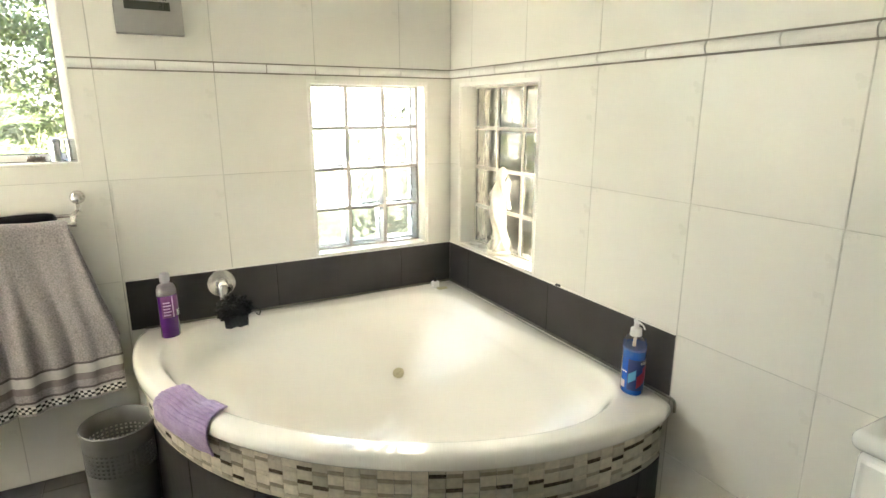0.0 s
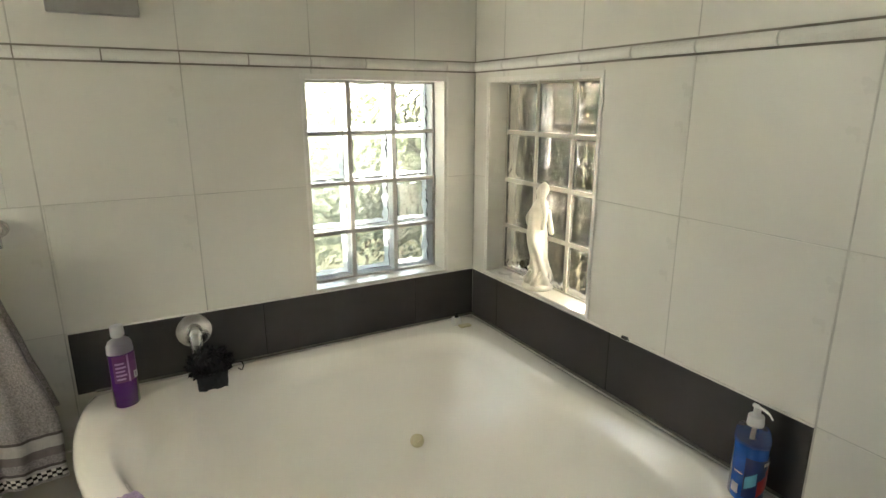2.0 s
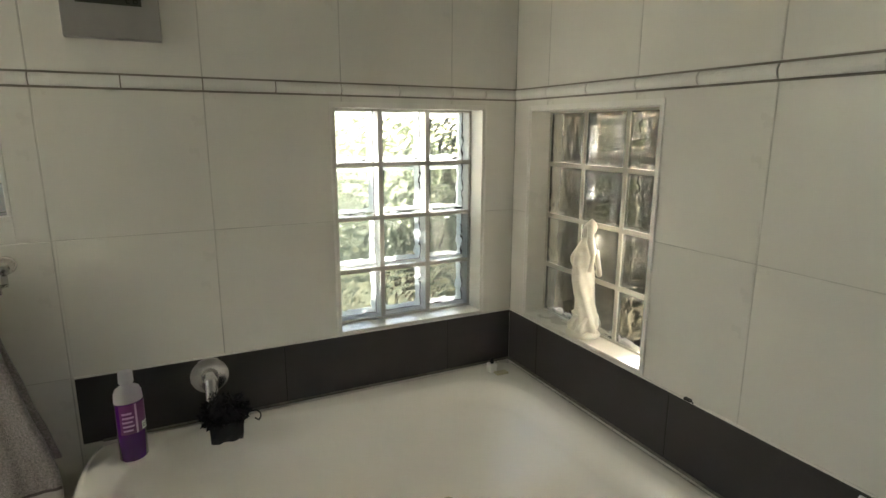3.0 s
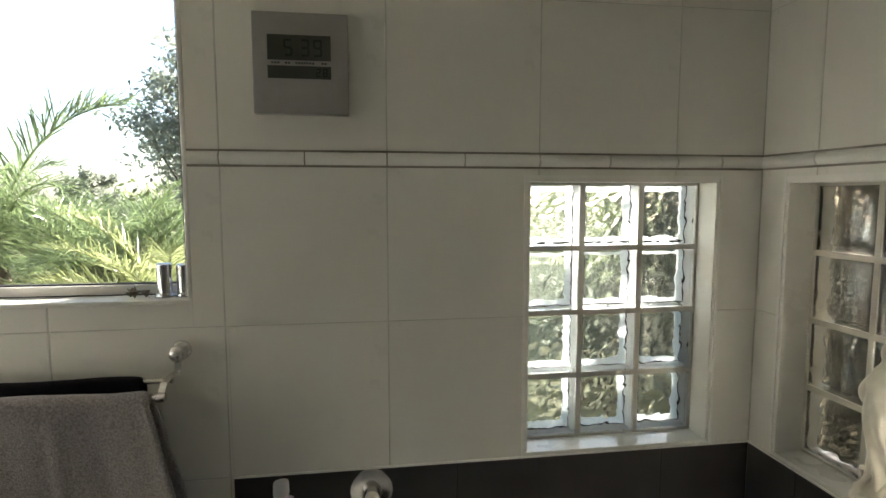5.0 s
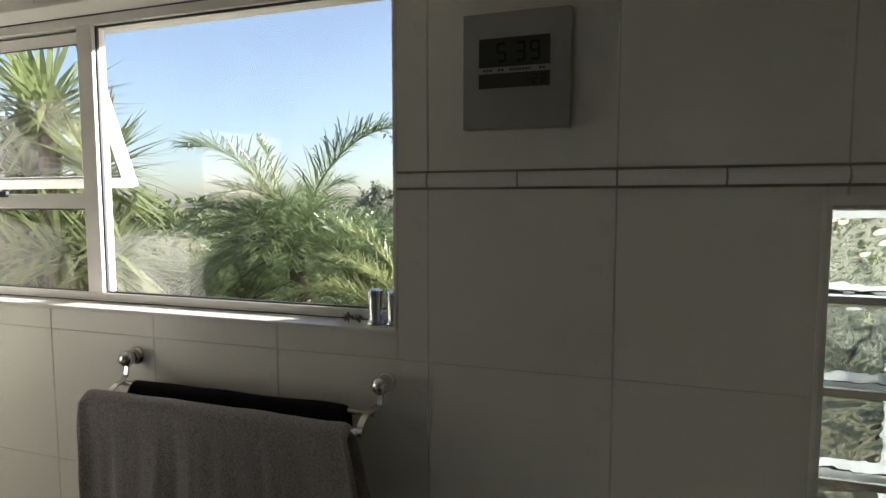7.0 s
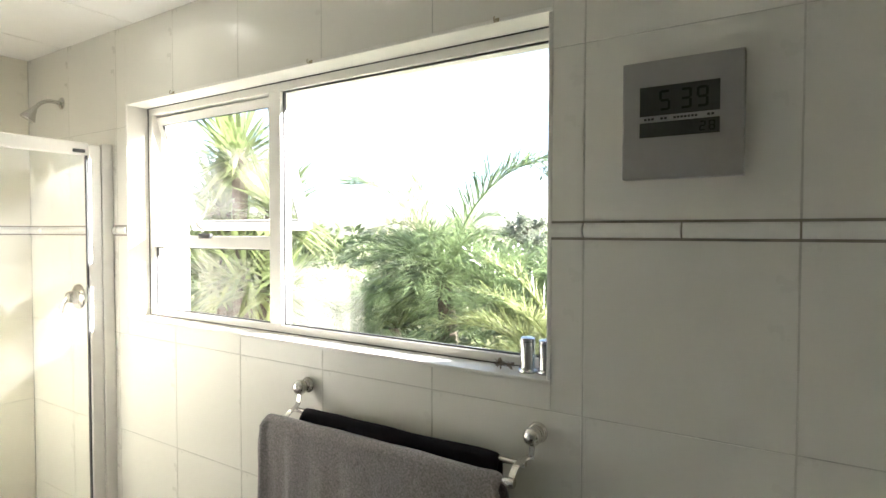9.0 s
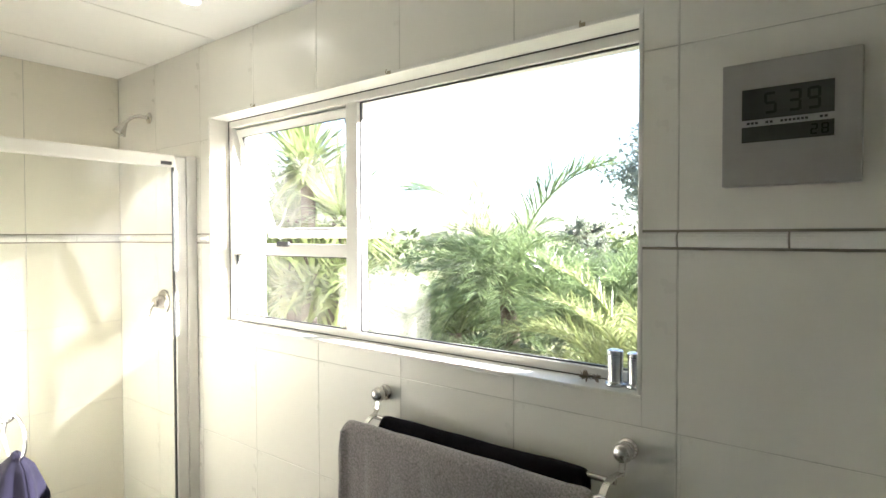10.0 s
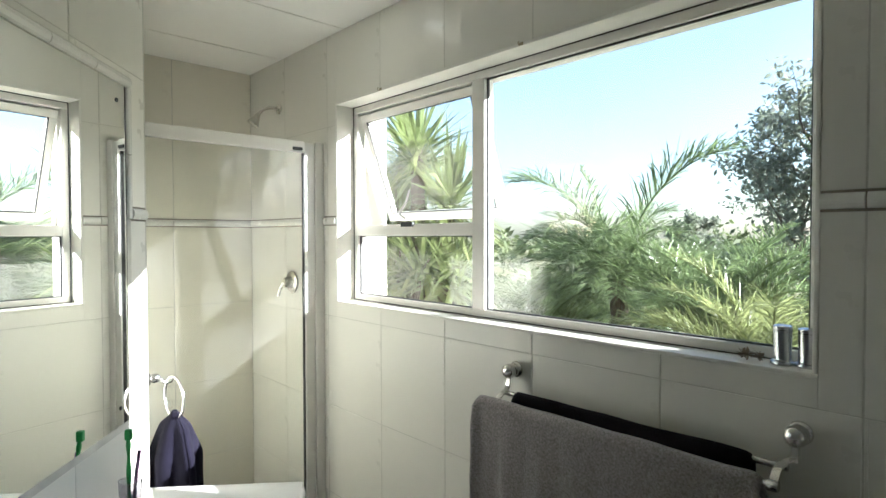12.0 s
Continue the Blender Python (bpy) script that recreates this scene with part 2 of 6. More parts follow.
def box(bm, x0, x1, y0, y1, z0, z1, bevel=0.0, seg=2):
    m = Matrix.Translation(((x0 + x1) / 2, (y0 + y1) / 2, (z0 + z1) / 2)) @ Matrix.Diagonal((abs(x1 - x0), abs(y1 - y0), abs(z1 - z0), 1))
    vs = bmesh.ops.create_cube(bm, size=1, matrix=m)["verts"]
    if bevel:
        es = list({e for v in vs for e in v.link_edges})
        bmesh.ops.bevel(bm, geom=es, offset=bevel, segments=seg, profile=0.5, affect="EDGES")
    return bm


def boxed(*a, **k):
    return box(bmesh.new(), *a, **k)


def lathe(bm, profile, seg=32, m=Matrix(), closed=False):
    """Turns (radius, height) pairs round z."""
    rings = []
    for r, z in profile:
        if r < 1e-6:
            rings.append([bm.verts.new(m @ Vector((0, 0, z)))])
        else:
            rings.append([bm.verts.new(m @ Vector((r * math.cos(6.283185 * i / seg), r * math.sin(6.283185 * i / seg), z))) for i in range(seg)])
    for a, b in zip(rings, rings[1:]):
        for i in range(seg):
            j = (i + 1) % seg
            if len(a) == 1 and len(b) == 1:
                continue
            if len(a) == 1:
                bm.faces.new((a[0], b[j], b[i]))
            elif len(b) == 1:
                bm.faces.new((a[i], a[j], b[0]))
            else:
                bm.faces.new((a[i], a[j], b[j], b[i]))
    bmesh.ops.recalc_face_normals(bm, faces=bm.faces)
    return bm


def tube(bm, pts, r, seg=10, caps=True):
    """A round rod along points; r may be one radius or one a point."""
    pts = [Vector(p) for p in pts]
    rs = r if isinstance(r, (list, tuple)) else [r] * len(pts)
    rings, up = [], Vector((0.31, 0.2, 0.93))
    for i, p in enumerate(pts):
        d = (pts[min(i + 1, len(pts) - 1)] - pts[max(i - 1, 0)]).normalized()
        if abs(d.dot(up)) > 0.95:
            up = Vector((0.9, 0.3, 0.1))
        a = d.cross(up).normalized()
        b = d.cross(a)
        up = a.cross(d) if i else up
        rings.append([bm.verts.new(p + rs[i] * (math.cos(6.283185 * k / seg) * a + math.sin(6.283185 * k / seg) * b)) for k in range(seg)])
    for a, b in zip(rings, rings[1:]):
        for k in range(seg):
            bm.faces.new((a[k], a[(k + 1) % seg], b[(k + 1) % seg], b[k]))
    if caps:
        bm.faces.new(rings[0][::-1]), bm.faces.new(rings[-1])
    bmesh.ops.recalc_face_normals(bm, faces=bm.faces)
    return bm


def curve_pts(ctrl, n=24):
    """A smooth line through control points."""
    c = [Vector(p) for p in ctrl]
    c = [2 * c[0] - c[1]] + c + [2 * c[-1] - c[-2]]
    out = []
    for i in range(1, len(c) - 2):
        for k in range(n):
            t = k / n
            out.append(0.5 * (2 * c[i] + (c[i + 1] - c[i - 1]) * t + (2 * c[i - 1] - 5 * c[i] + 4 * c[i + 1] - c[i + 2]) * t * t + (3 * c[i] - c[i - 1] - 3 * c[i + 1] + c[i + 2]) * t ** 3))
    return out + [c[-2]]


def rects_less(r, holes):
    """The parts of a rectangle (a0, a1, b0, b1) that lie in no hole."""
    out = [r]
    for h in holes:
        nxt = []
        for a0, a1, b0, b1 in out:
            if h[0] >= a1 or h[1] <= a0 or h[2] >= b1 or h[3] <= b0:
                nxt.append((a0, a1, b0, b1))
                continue
            l, rr = max(a0, h[0]), min(a1, h[1])
            if h[0] > a0: nxt.append((a0, h[0], b0, b1))
            if h[1] < a1: nxt.append((h[1], a1, b0, b1))
            if h[2] > b0: nxt.append((l, rr, b0, h[2]))
            if h[3] < b1: nxt.append((l, rr, h[3], b1))
        out = nxt
    return [q for q in out if q[1] - q[0] > 0.004 and q[3] - q[2] > 0.004]


class Plane:
    """A wall face: origin, direction along, and normal into the room; slabs are set by along, depth behind the face and height."""
    def __init__(self, origin, along, normal):
        self.m = Matrix(((along[0], normal[0], 0, origin[0]), (along[1], normal[1], 0, origin[1]), (0, 0, 1, 0), (0, 0, 0, 1)))

    def slab(self, bm, a0, a1, z0, z1, front, back, chamfer=0.0):
        c = chamfer
        if c and a1 - a0 > 3 * c and z1 - z0 > 3 * c:
            co = [(a0, back, z0), (a1, back, z0), (a1, back, z1), (a0, back, z1), (a0, front - c, z0), (a1, front - c, z0), (a1, front - c, z1), (a0, front - c, z1),
                  (a0 + c, front, z0 + c), (a1 - c, front, z0 + c), (a1 - c, front, z1 - c), (a0 + c, front, z1 - c)]
            fs = [(0, 3, 2, 1), (8, 9, 10, 11)] + [(i, (i + 1) % 4, 4 + (i + 1) % 4, 4 + i) for i in range(4)] + [(4 + i, 4 + (i + 1) % 4, 8 + (i + 1) % 4, 8 + i) for i in range(4)]
        else:
            co = [(a0, back, z0), (a1, back, z0), (a1, back, z1), (a0, back, z1), (a0, front, z0), (a1, front, z0), (a1, front, z1), (a0, front, z1)]
            fs = [(0, 3, 2, 1), (4, 5, 6, 7)] + [(i, (i + 1) % 4, 4 + (i + 1) % 4, 4 + i) for i in range(4)]
        vs = [bm.verts.new(self.m @ Vector(p)) for p in co]
        faces = [bm.faces.new([vs[i] for i in f]) for f in fs]
        bmesh.ops.recalc_face_normals(bm, faces=faces)
        return bm

# ---- plan ----
WX, WY, ENDX, FLOOR, CEIL = 1.60, 2.70, -3.18, -0.035, 2.69
BACKY, LEFTX = -1.0, -0.85
WIN = (-2.205, -0.157, 1.36, 2.348)
GB = (0.815, 1.452, 0.842, 1.717)
HB = (1.912, 2.590, 0.845, 1.713)
M0, MD, MN = Vector((-1.863, 1.685)), Vector((0.793, -0.609)), Vector((0.609, 0.793))
EDGE = M0 - 0.159 * MD
NEAR = M0 + 1.277 * MD
Z_ROWS = [FLOOR, 0.390, 0.840, 1.291, 1.747, 1.789, 2.239, CEIL]
X_JOINTS = [ENDX, -2.735, -2.285, -1.838, -1.417, -0.983, -0.533, -0.071, 0.394, 0.853, 1.300, WX]
Y_JOINTS = [BACKY, -0.726, -0.268, 0.190, 0.648, 1.106, 1.564, 2.022, 2.480, WY]
window_plane = Plane((0, WY), (1, 0), (0, -1))
right_plane = Plane((WX, 0), (0, 1), (-1, 0))
end_plane = Plane((ENDX, 0), (0, 1), (1, 0))
mirror_plane = Plane(M0, MD, MN)
nib_plane = Plane((0, EDGE.y), (1, 0), (0, 1))
left_plane = Plane((LEFTX, 0), (0, 1), (1, 0))
back_plane = Plane((0, BACKY), (1, 0), (0, 1))


def wall(name, plane, a0, a1, holes, thick, material=GROUT, front=-0.0010):
    bm = bmesh.new()
    for q in rects_less((a0, a1, FLOOR - 0.1, CEIL + 0.1), holes):
        plane.slab(bm, q[0], q[1], q[2], q[3], front, -thick)
    return tagged(part(name, bm, material), name.replace("_", " ") + " of pale tile in grey grout", "wall", kind="structure")


wall_north = wall("wall_north", window_plane, ENDX - 0.2, WX + 0.2, [WIN, GB], 0.20)
wall_east = wall("wall_east", right_plane, BACKY - 0.2, WY - 0.001, [HB], 0.20)
wall_west = wall("wall_west", end_plane, 1.5, WY - 0.001, [], 0.20)
wall_mirror = wall("wall_mirror", mirror_plane, -0.156, 1.277, [], 0.12)
wall_nib = wall("wall_nib", nib_plane, ENDX - 0.2, EDGE.x - 0.012, [], 0.10)
wall_left = wall("wall_left", left_plane, BACKY - 0.2, NEAR.y, [], 0.12, PLASTER)
wall_south = wall("wall_south", back_plane, LEFTX - 0.2, WX + 0.2, [], 0.12, PLASTER)

bm = bmesh.new()
box(bm, ENDX - 0.2, WX + 0.2, BACKY - 0.2, WY + 0.2, FLOOR - 0.15, FLOOR - 0.004)
floor = tagged(part("floor", bm, DARK_GROUT), "dark grey stone-look floor tiles", "floor", kind="structure")
bm = bmesh.new()
for x0, x1 in ((ENDX - 0.2, -2.774), (-2.767, -2.134), (-2.127, -1.234), (-1.227, -0.034), (-0.027, WX + 0.2)):
    box(bm, x0, x1, BACKY - 0.2, WY + 0.2, CEIL, CEIL + 0.012)
boards = len(bm.faces)
box(bm, ENDX - 0.2, WX + 0.2, BACKY - 0.2, WY + 0.2, CEIL + 0.0125, CEIL + 0.15)
bm.faces.ensure_lookup_table()
for f in bm.faces[boards:]:
    f.material_index = 1
ceiling = tagged(part("ceiling", bm, [CEILING, LINE_GROUT]), "white painted ceiling boards with open joints", "ceiling", kind="structure")
# outer leaf round the large window
bm = bmesh.new()
for q in rects_less((ENDX - 0.2, 0.35, FLOOR - 0.55, CEIL + 0.1), [WIN]):
    box(bm, q[0], q[1], WY + 0.201, WY + 0.31, q[2], q[3])
tagged(part("wall_outer", bm, RENDER), "pale rendered outer wall leaf round the window", "wall", kind="structure")
# outside: eaves over the walls
bm = boxed(ENDX - 0.9, WX + 0.75, BACKY - 0.6, WY + 0.75, CEIL + 0.16, CEIL + 0.34)
tagged(part("roof_slab", bm, RENDER), "pale rendered roof slab with a short overhang", "roof", kind="structure")


# ---- big window ----
def one_sided(g):
    """The sheen sits on the room side of a pane."""
    for f in g.data.polygons:
        f.material_index = 0 if f.normal.y < -0.8 else 1
    g.visible_shadow = False



def window_main():
    x0, x1, z0, z1 = WIN
    w = tagged(new("window_1"), "wide white aluminium window with a small top-hung sash standing open", "window", kind="structure")
    w.location = (x0, WY, z0)

    def p(name, bm, material, label="", parent=w):
        bm.transform(Matrix.Translation((-x0, -WY, -z0)))
        return part(name, bm, material, parent, label)
    bm = bmesh.new()
    t = 0.012
    box(bm, x0, x1, WY - 0.004, WY + 0.105, z0, z0 + t, 0.003)
    p("sill", bm, WHITE_TILE, "white tiled sill")
    p("lintel_lining", boxed(x0, x1, WY - 0.003, WY + 0.105, z1 - t, z1, bevel=0.003), TRIM)
    p("reveal_lining", boxed(x0, x0 + t, WY - 0.002, WY + 0.105, z0 + t, z1 - t, bevel=0.003), TRIM)
    p("reveal_lining", boxed(x1 - t, x1, WY - 0.002, WY + 0.105, z0 + t, z1 - t, bevel=0.003), TRIM)
    fy0, fy1 = WY + 0.098, WY + 0.145
    a0, a1, b0, b1 = x0 + t, x1 - t, z0 + t, z1 - t
    fr = bmesh.new()
    box(fr, a0, a1, fy0, fy1, b0, b0 + 0.030, 0.003)
    box(fr, a0, a1, fy0, fy1, b1 - 0.034, b1, 0.003)
    box(fr, a0, a0 + 0.034, fy0, fy1, b0 + 0.03, b1 - 0.034, 0.003)
    box(fr, a1 - 0.030, a1, fy0, fy1, b0 + 0.03, b1 - 0.034, 0.003)
    frame_ = p("window_frame", fr, ALU, "white powder-coated aluminium frame")
    mx0, mx1 = -1.358, -1.292
    # dark strips stand for the shadow line where reveal meets frame
    gap = bmesh.new()
    for q in ((a0, a1, b1 - 0.004, b1), (a0, a0 + 0.004, b0, b1 - 0.004), (a1 - 0.004, a1, b0, b1 - 0.004), (a0 + 0.004, a1 - 0.004, b0, b0 + 0.003)):
        box(gap, q[0], q[1], fy0 - 0.003, fy0 - 0.0002, q[2], q[3])
    p("shadow_gap", gap, ALU_SHADOW, "dark strip for the shadow gap round the frame")
    p("mullion", boxed(mx0, mx1, fy0 - 0.004, fy1 + 0.004, b0 + 0.03, b1 - 0.034, bevel=0.004), ALU)
    p("transom", boxed(a0 + 0.034, mx0, fy0 - 0.002, fy1 + 0.002, 1.693, 1.745, bevel=0.004), ALU)
    gy = WY + 0.122
    panes = [("pane", (mx1, a1 - 0.03, b0 + 0.03, b1 - 0.034)), ("pane", (a0 + 0.034, mx0, b0 + 0.03, 1.693))]
    for name, (u0, u1, v0, v1) in panes:
        g = p(name, boxed(u0 - 0.004, u1 + 0.004, gy, gy + 0.004, v0 - 0.004, v1 + 0.004), [PANE, CLEAR])
        one_sided(g)
        gk = bmesh.new()
        for q in ((u0, u1, v0, v0 + 0.005), (u0, u1, v1 - 0.005, v1), (u0, u0 + 0.005, v0, v1), (u1 - 0.005, u1, v0, v1)):
            box(gk, q[0], q[1], gy - 0.012, gy - 0.002, q[2], q[3])
        p("gasket", gk, ALU_SHADOW)
    # top-hung sash, hinged at its head and pushed out at the foot
    s0, s1, t0, t1 = a0 + 0.036, mx0 - 0.002, 1.745, b1 - 0.036
    hinge = Matrix.Translation((0, fy1 - 0.01, t1)) @ Matrix.Rotation(radians(19.5), 4, "X") @ Matrix.Translation((0, -(fy1 - 0.01), -t1))
    sb = bmesh.new()
    box(sb, s0, s1, fy0 + 0.012, fy1, t0, t0 + 0.042, 0.004)
    box(sb, s0, s1, fy0 + 0.012, fy1, t1 - 0.038, t1, 0.004)
    box(sb, s0, s0 + 0.036, fy0 + 0.012, fy1, t0 + 0.042, t1 - 0.038, 0.004)
    box(sb, s1 - 0.036, s1, fy0 + 0.012, fy1, t0 + 0.042, t1 - 0.038, 0.004)
    sb.transform(hinge)
    sash = p("sash", sb, ALU, "open top-hung sash")
    gb = boxed(s0 + 0.03, s1 - 0.03, gy, gy + 0.004, t0 + 0.036, t1 - 0.032)
    gb.transform(hinge)
    g = p("sash_pane", gb, [PANE, CLEAR], parent=sash)
    one_sided(g)
    gk = bmesh.new()
    u0, u1, v0, v1 = s0 + 0.036, s1 - 0.036, t0 + 0.042, t1 - 0.038
    for q in ((u0, u1, v0, v0 + 0.004), (u0, u1, v1 - 0.004, v1), (u0, u0 + 0.004, v0, v1), (u1 - 0.004, u1, v0, v1)):
        box(gk, q[0], q[1], gy - 0.012, gy - 0.003, q[2], q[3])
    gk.transform(hinge)
    p("sash_gasket", gk, ALU_SHADOW, parent=sash)
    # stay arm and its peg
    cx = (s0 + s1) / 2
    st = bmesh.new()
    tube(st, curve_pts([(cx - 0.02, fy0 - 0.004, t0 + 0.022), (cx - 0.05, fy0 - 0.012, t0 + 0.05), (cx - 0.062, fy0 + 0.035, t0 + 0.10), (cx - 0.066, fy0 + 0.06, t0 + 0.16)], 8), 0.006, 8)
    p("stay_arm", st, CHROME, "dark worn window stay")
    p("stay_base", boxed(cx - 0.045, cx + 0.035, fy0 - 0.012, fy0 + 0.004, t0 - 0.012, t0 + 0.010, bevel=0.003), BLACK)
    return w


window_main()


# ---- glass-block windows ----
def block_mesh(w, h, d, seed, ripple=1.0):
    """A hollow glass block: two panes whose inner faces are pressed into ripples, with a rounded edge."""
    rnd = random.Random(seed)
    bm = bmesh.new()
    n = 34
    off = Vector((rnd.random() * 9, rnd.random() * 9, 0))
    for side in (0, 1):
        yo = 0.0 if side == 0 else d
        s = 1 if side == 0 else -1
        outer, inner = [], []
        for j in range(n + 1):
            ro, ri = [], []
            for i in range(n + 1):
                u, v = i / n * 2 - 1, j / n * 2 - 1
                e = max(abs(u), abs(v))
                edge = max(0.0, e - 0.86) / 0.14
                x, z = u * w / 2, v * h / 2
                bulge = 0.006 * edge * edge
                ro.append(bm.verts.new((x, yo + s * bulge, z)))
                bend = 0.35 * noise.noise(Vector((x * 11, z * 11, side * 7)) + off)
                rip = 0.0022 * noise.noise(Vector((x * 26, z * 26, side * 5)) + off) + 0.0015 * noise.noise(Vector(((x + z) * 30 + bend * 6, (x - z) * 74 + bend * 6, side * 5 + 2)) + off)
                k = ripple * (1 - min(1, edge * 1.5))
                ri.append(bm.verts.new((x, yo + s * (0.010 + rip * k + 0.006 * edge), z)))
            outer.append(ro), inner.append(ri)
        for j in range(n):
            for i in range(n):
                bm.faces.new((outer[j][i], outer[j][i + 1], outer[j + 1][i + 1], outer[j + 1][i]))
                bm.faces.new((inner[j][i], inner[j + 1][i], inner[j + 1][i + 1], inner[j][i + 1]))
        rim = [(0, i) for i in range(n)] + [(j, n) for j in range(n)] + [(n, i) for i in range(n, 0, -1)] + [(j, 0) for j in range(n, 0, -1)]
        for a, b in zip(rim, rim[1:] + rim[:1]):
            bm.faces.new((outer[a[0]][a[1]], inner[a[0]][a[1]], inner[b[0]][b[1]], outer[b[0]][b[1]]))
    bmesh.ops.recalc_face_normals(bm, faces=bm.faces)
    me = bpy.data.meshes.new("glass_block")
    bm.to_mesh(me)
    bm.free()
    for f in me.polygons:
        f.use_smooth = True
    me.set_sharp_from_angle(angle=radians(60))
    return me


def block_window(name, m, w, z0, z1, material, label, recess=0.088, seed=1, shade=lambda i, j: False, deep=0.076, ripple=1.0):
    """An opening of width w in a wall whose face is the local xz plane, the outside at +y."""
    ob = tagged(new(name), label, "window", kind="structure")
    ob.matrix_world = m
    h = z1 - z0
    t = 0.012
    part("sill", boxed(0, w, -0.003, recess + 0.09, 0, t, bevel=0.002), WHITE_TILE, ob, "white tiled sill")
    part("lintel_lining", boxed(0, w, -0.003, recess + 0.09, h - t, h, bevel=0.002), TRIM, ob)
    part("reveal_lining", boxed(0, t, -0.002, recess + 0.09, t, h - t, bevel=0.002), WHITE_TILE, ob)
    part("reveal_lining", boxed(w - t, w, -0.002, recess + 0.09, t, h - t, bevel=0.002), WHITE_TILE, ob)
    # edging strip round the opening
    b = bmesh.new()
    box(b, -0.008, w + 0.008, -0.005, 0.0, h - 0.002, h + 0.008)
    box(b, -0.008, 0.0, -0.005, 0.0, 0, h - 0.002)
    box(b, w, w + 0.008, -0.005, 0.0, 0, h - 0.002)
    part("edging", b, TRIM, ob)
    iw, ih = w - 2 * t, h - 2 * t
    cw, ch = iw / 3, ih / 4
    g = 0.017
    bars, core = bmesh.new(), bmesh.new()
    f0, f1, thin = recess + 0.002, recess + 0.015, 0.006
    for bm, wide, y0, y1 in ((bars, g, f0, f1), (core, thin, f1 + 0.0005, recess + 0.078)):
        for i in range(4):
            x = t + i * cw
            box(bm, max(t, x - wide / 2), min(w - t, x + wide / 2), y0, y1, t, h - t)
        for j in range(5):
            z = t + j * ch
            for i in range(3):
                box(bm, t + i * cw + wide / 2, t + (i + 1) * cw - wide / 2, y0, y1, max(t, z - wide / 2), min(h - t, z + wide / 2))
    part("mortar", bars, MORTAR, ob, "white mortar joints")
    if deep > 0.05:
        part("block_sides", core, EDGE_COAT, ob, "white coated sides of glass blocks")
    else:
        core.free()
    meshes = [block_mesh(cw - g, ch - g, 0.08, seed * 10 + k, ripple) for k in range(4)]
    for i in range(3):
        for j in range(4):
            o = mesh_object("glass_block", meshes[(i * 3 + j * 2) % 4], material, ob)
            o.location = (t + (i + 0.5) * cw, recess, t + (j + 0.5) * ch)
            o.rotation_euler = (0, radians(180) if (i + j) % 2 else 0, 0)
            o.visible_shadow = shade(i, j)
        if deep > 0.05:
            for j in range(4):
                u0, u1, v0, v1 = t + i * cw + 0.005, t + (i + 1) * cw - 0.005, t + j * ch + 0.005, t + (j + 1) * ch - 0.005
                rim = bmesh.new()
                y0, y1, e = recess + 0.083, recess + 0.085, 0.024
                box(rim, u0, u1, y0, y1, v0, v0 + e)
                box(rim, u0, u1, y0, y1, v1 - e, v1)
                box(rim, u0, u0 + e, y0, y1, v0 + e, v1 - e)
                box(rim, u1 - e, u1, y0, y1, v0 + e, v1 - e)
                part("edge_coating", rim, EDGE_COAT, ob, "white edge coating behind glass block")
    return ob


block_window("window_2", Matrix.Translation((GB[0], WY, GB[2])), GB[1] - GB[0], GB[2], GB[3], BLOCK, "deep-set window of twelve clear wavy glass blocks", seed=1, shade=lambda i, j: i == 0 or j < 2)
block_window("window_3", Matrix.Translation((WX, HB[1], HB[2])) @ Matrix.Rotation(radians(-90), 4, "Z"), HB[1] - HB[0], HB[2], HB[3], BLOCK_SHADED, "deep-set window of twelve wavy glass blocks", seed=2, shade=lambda i, j: not (i > 0 and j < 2), deep=0.016, ripple=1.35)

# ---- corner bath ----
RIM = 0.605


def bath_out(theta, grow=0.0):
    r = 1.607 + 0.160 * max(0.0, math.sin(2 * theta)) ** 0.6 + grow
    return r


def bath_outline(grow=0.0, n=60):
    """Corner at 0,0 and the rounded front; u runs west along the window wall, v south along the other."""
    return [Vector((bath_out(0.5 * math.pi * i / n, grow) * math.cos(0.5 * math.pi * i / n), bath_out(0.5 * math.pi * i / n, grow) * math.sin(0.5 * math.pi * i / n))) for i in range(n + 1)]


def chaikin(pts, times):
    for _ in range(times):
        out = []
        for a, b in zip(pts, pts[1:] + pts[:1]):
            out += [a * 0.75 + b * 0.25, a * 0.25 + b * 0.75]
        pts = out
    return pts


def ray_poly(c, d, poly):
    best = 0.0
    for a, b in zip(poly, poly[1:] + poly[:1]):
        e = b - a
        den = d.x * e.y - d.y * e.x
        if abs(den) < 1e-9:
            continue
        w = a - c
        t = (w.x * e.y - w.y * e.x) / den
        s = (w.x * d.y - w.y * d.x) / den
        if -1e-6 <= s <= 1 + 1e-6 and t > best:
            best = t
    return best


BC = Vector((0.80, 0.80))
OUT_POLY = [Vector((0.003, 0.003))] + [Vector((max(0.003, p.x), max(0.003, p.y))) for p in bath_outline()]
HALF_IN = [(0.10, 0.10), (0.70, 0.10), (1.10, 0.055), (1.42, 0.04), (1.56, 0.22), (1.585, 0.50), (1.43, 0.92), (1.20, 1.20)]
IN_POLY = chaikin([Vector(p) for p in HALF_IN] + [Vector((p[1], p[0])) for p in HALF_IN[-2:0:-1]], 4)


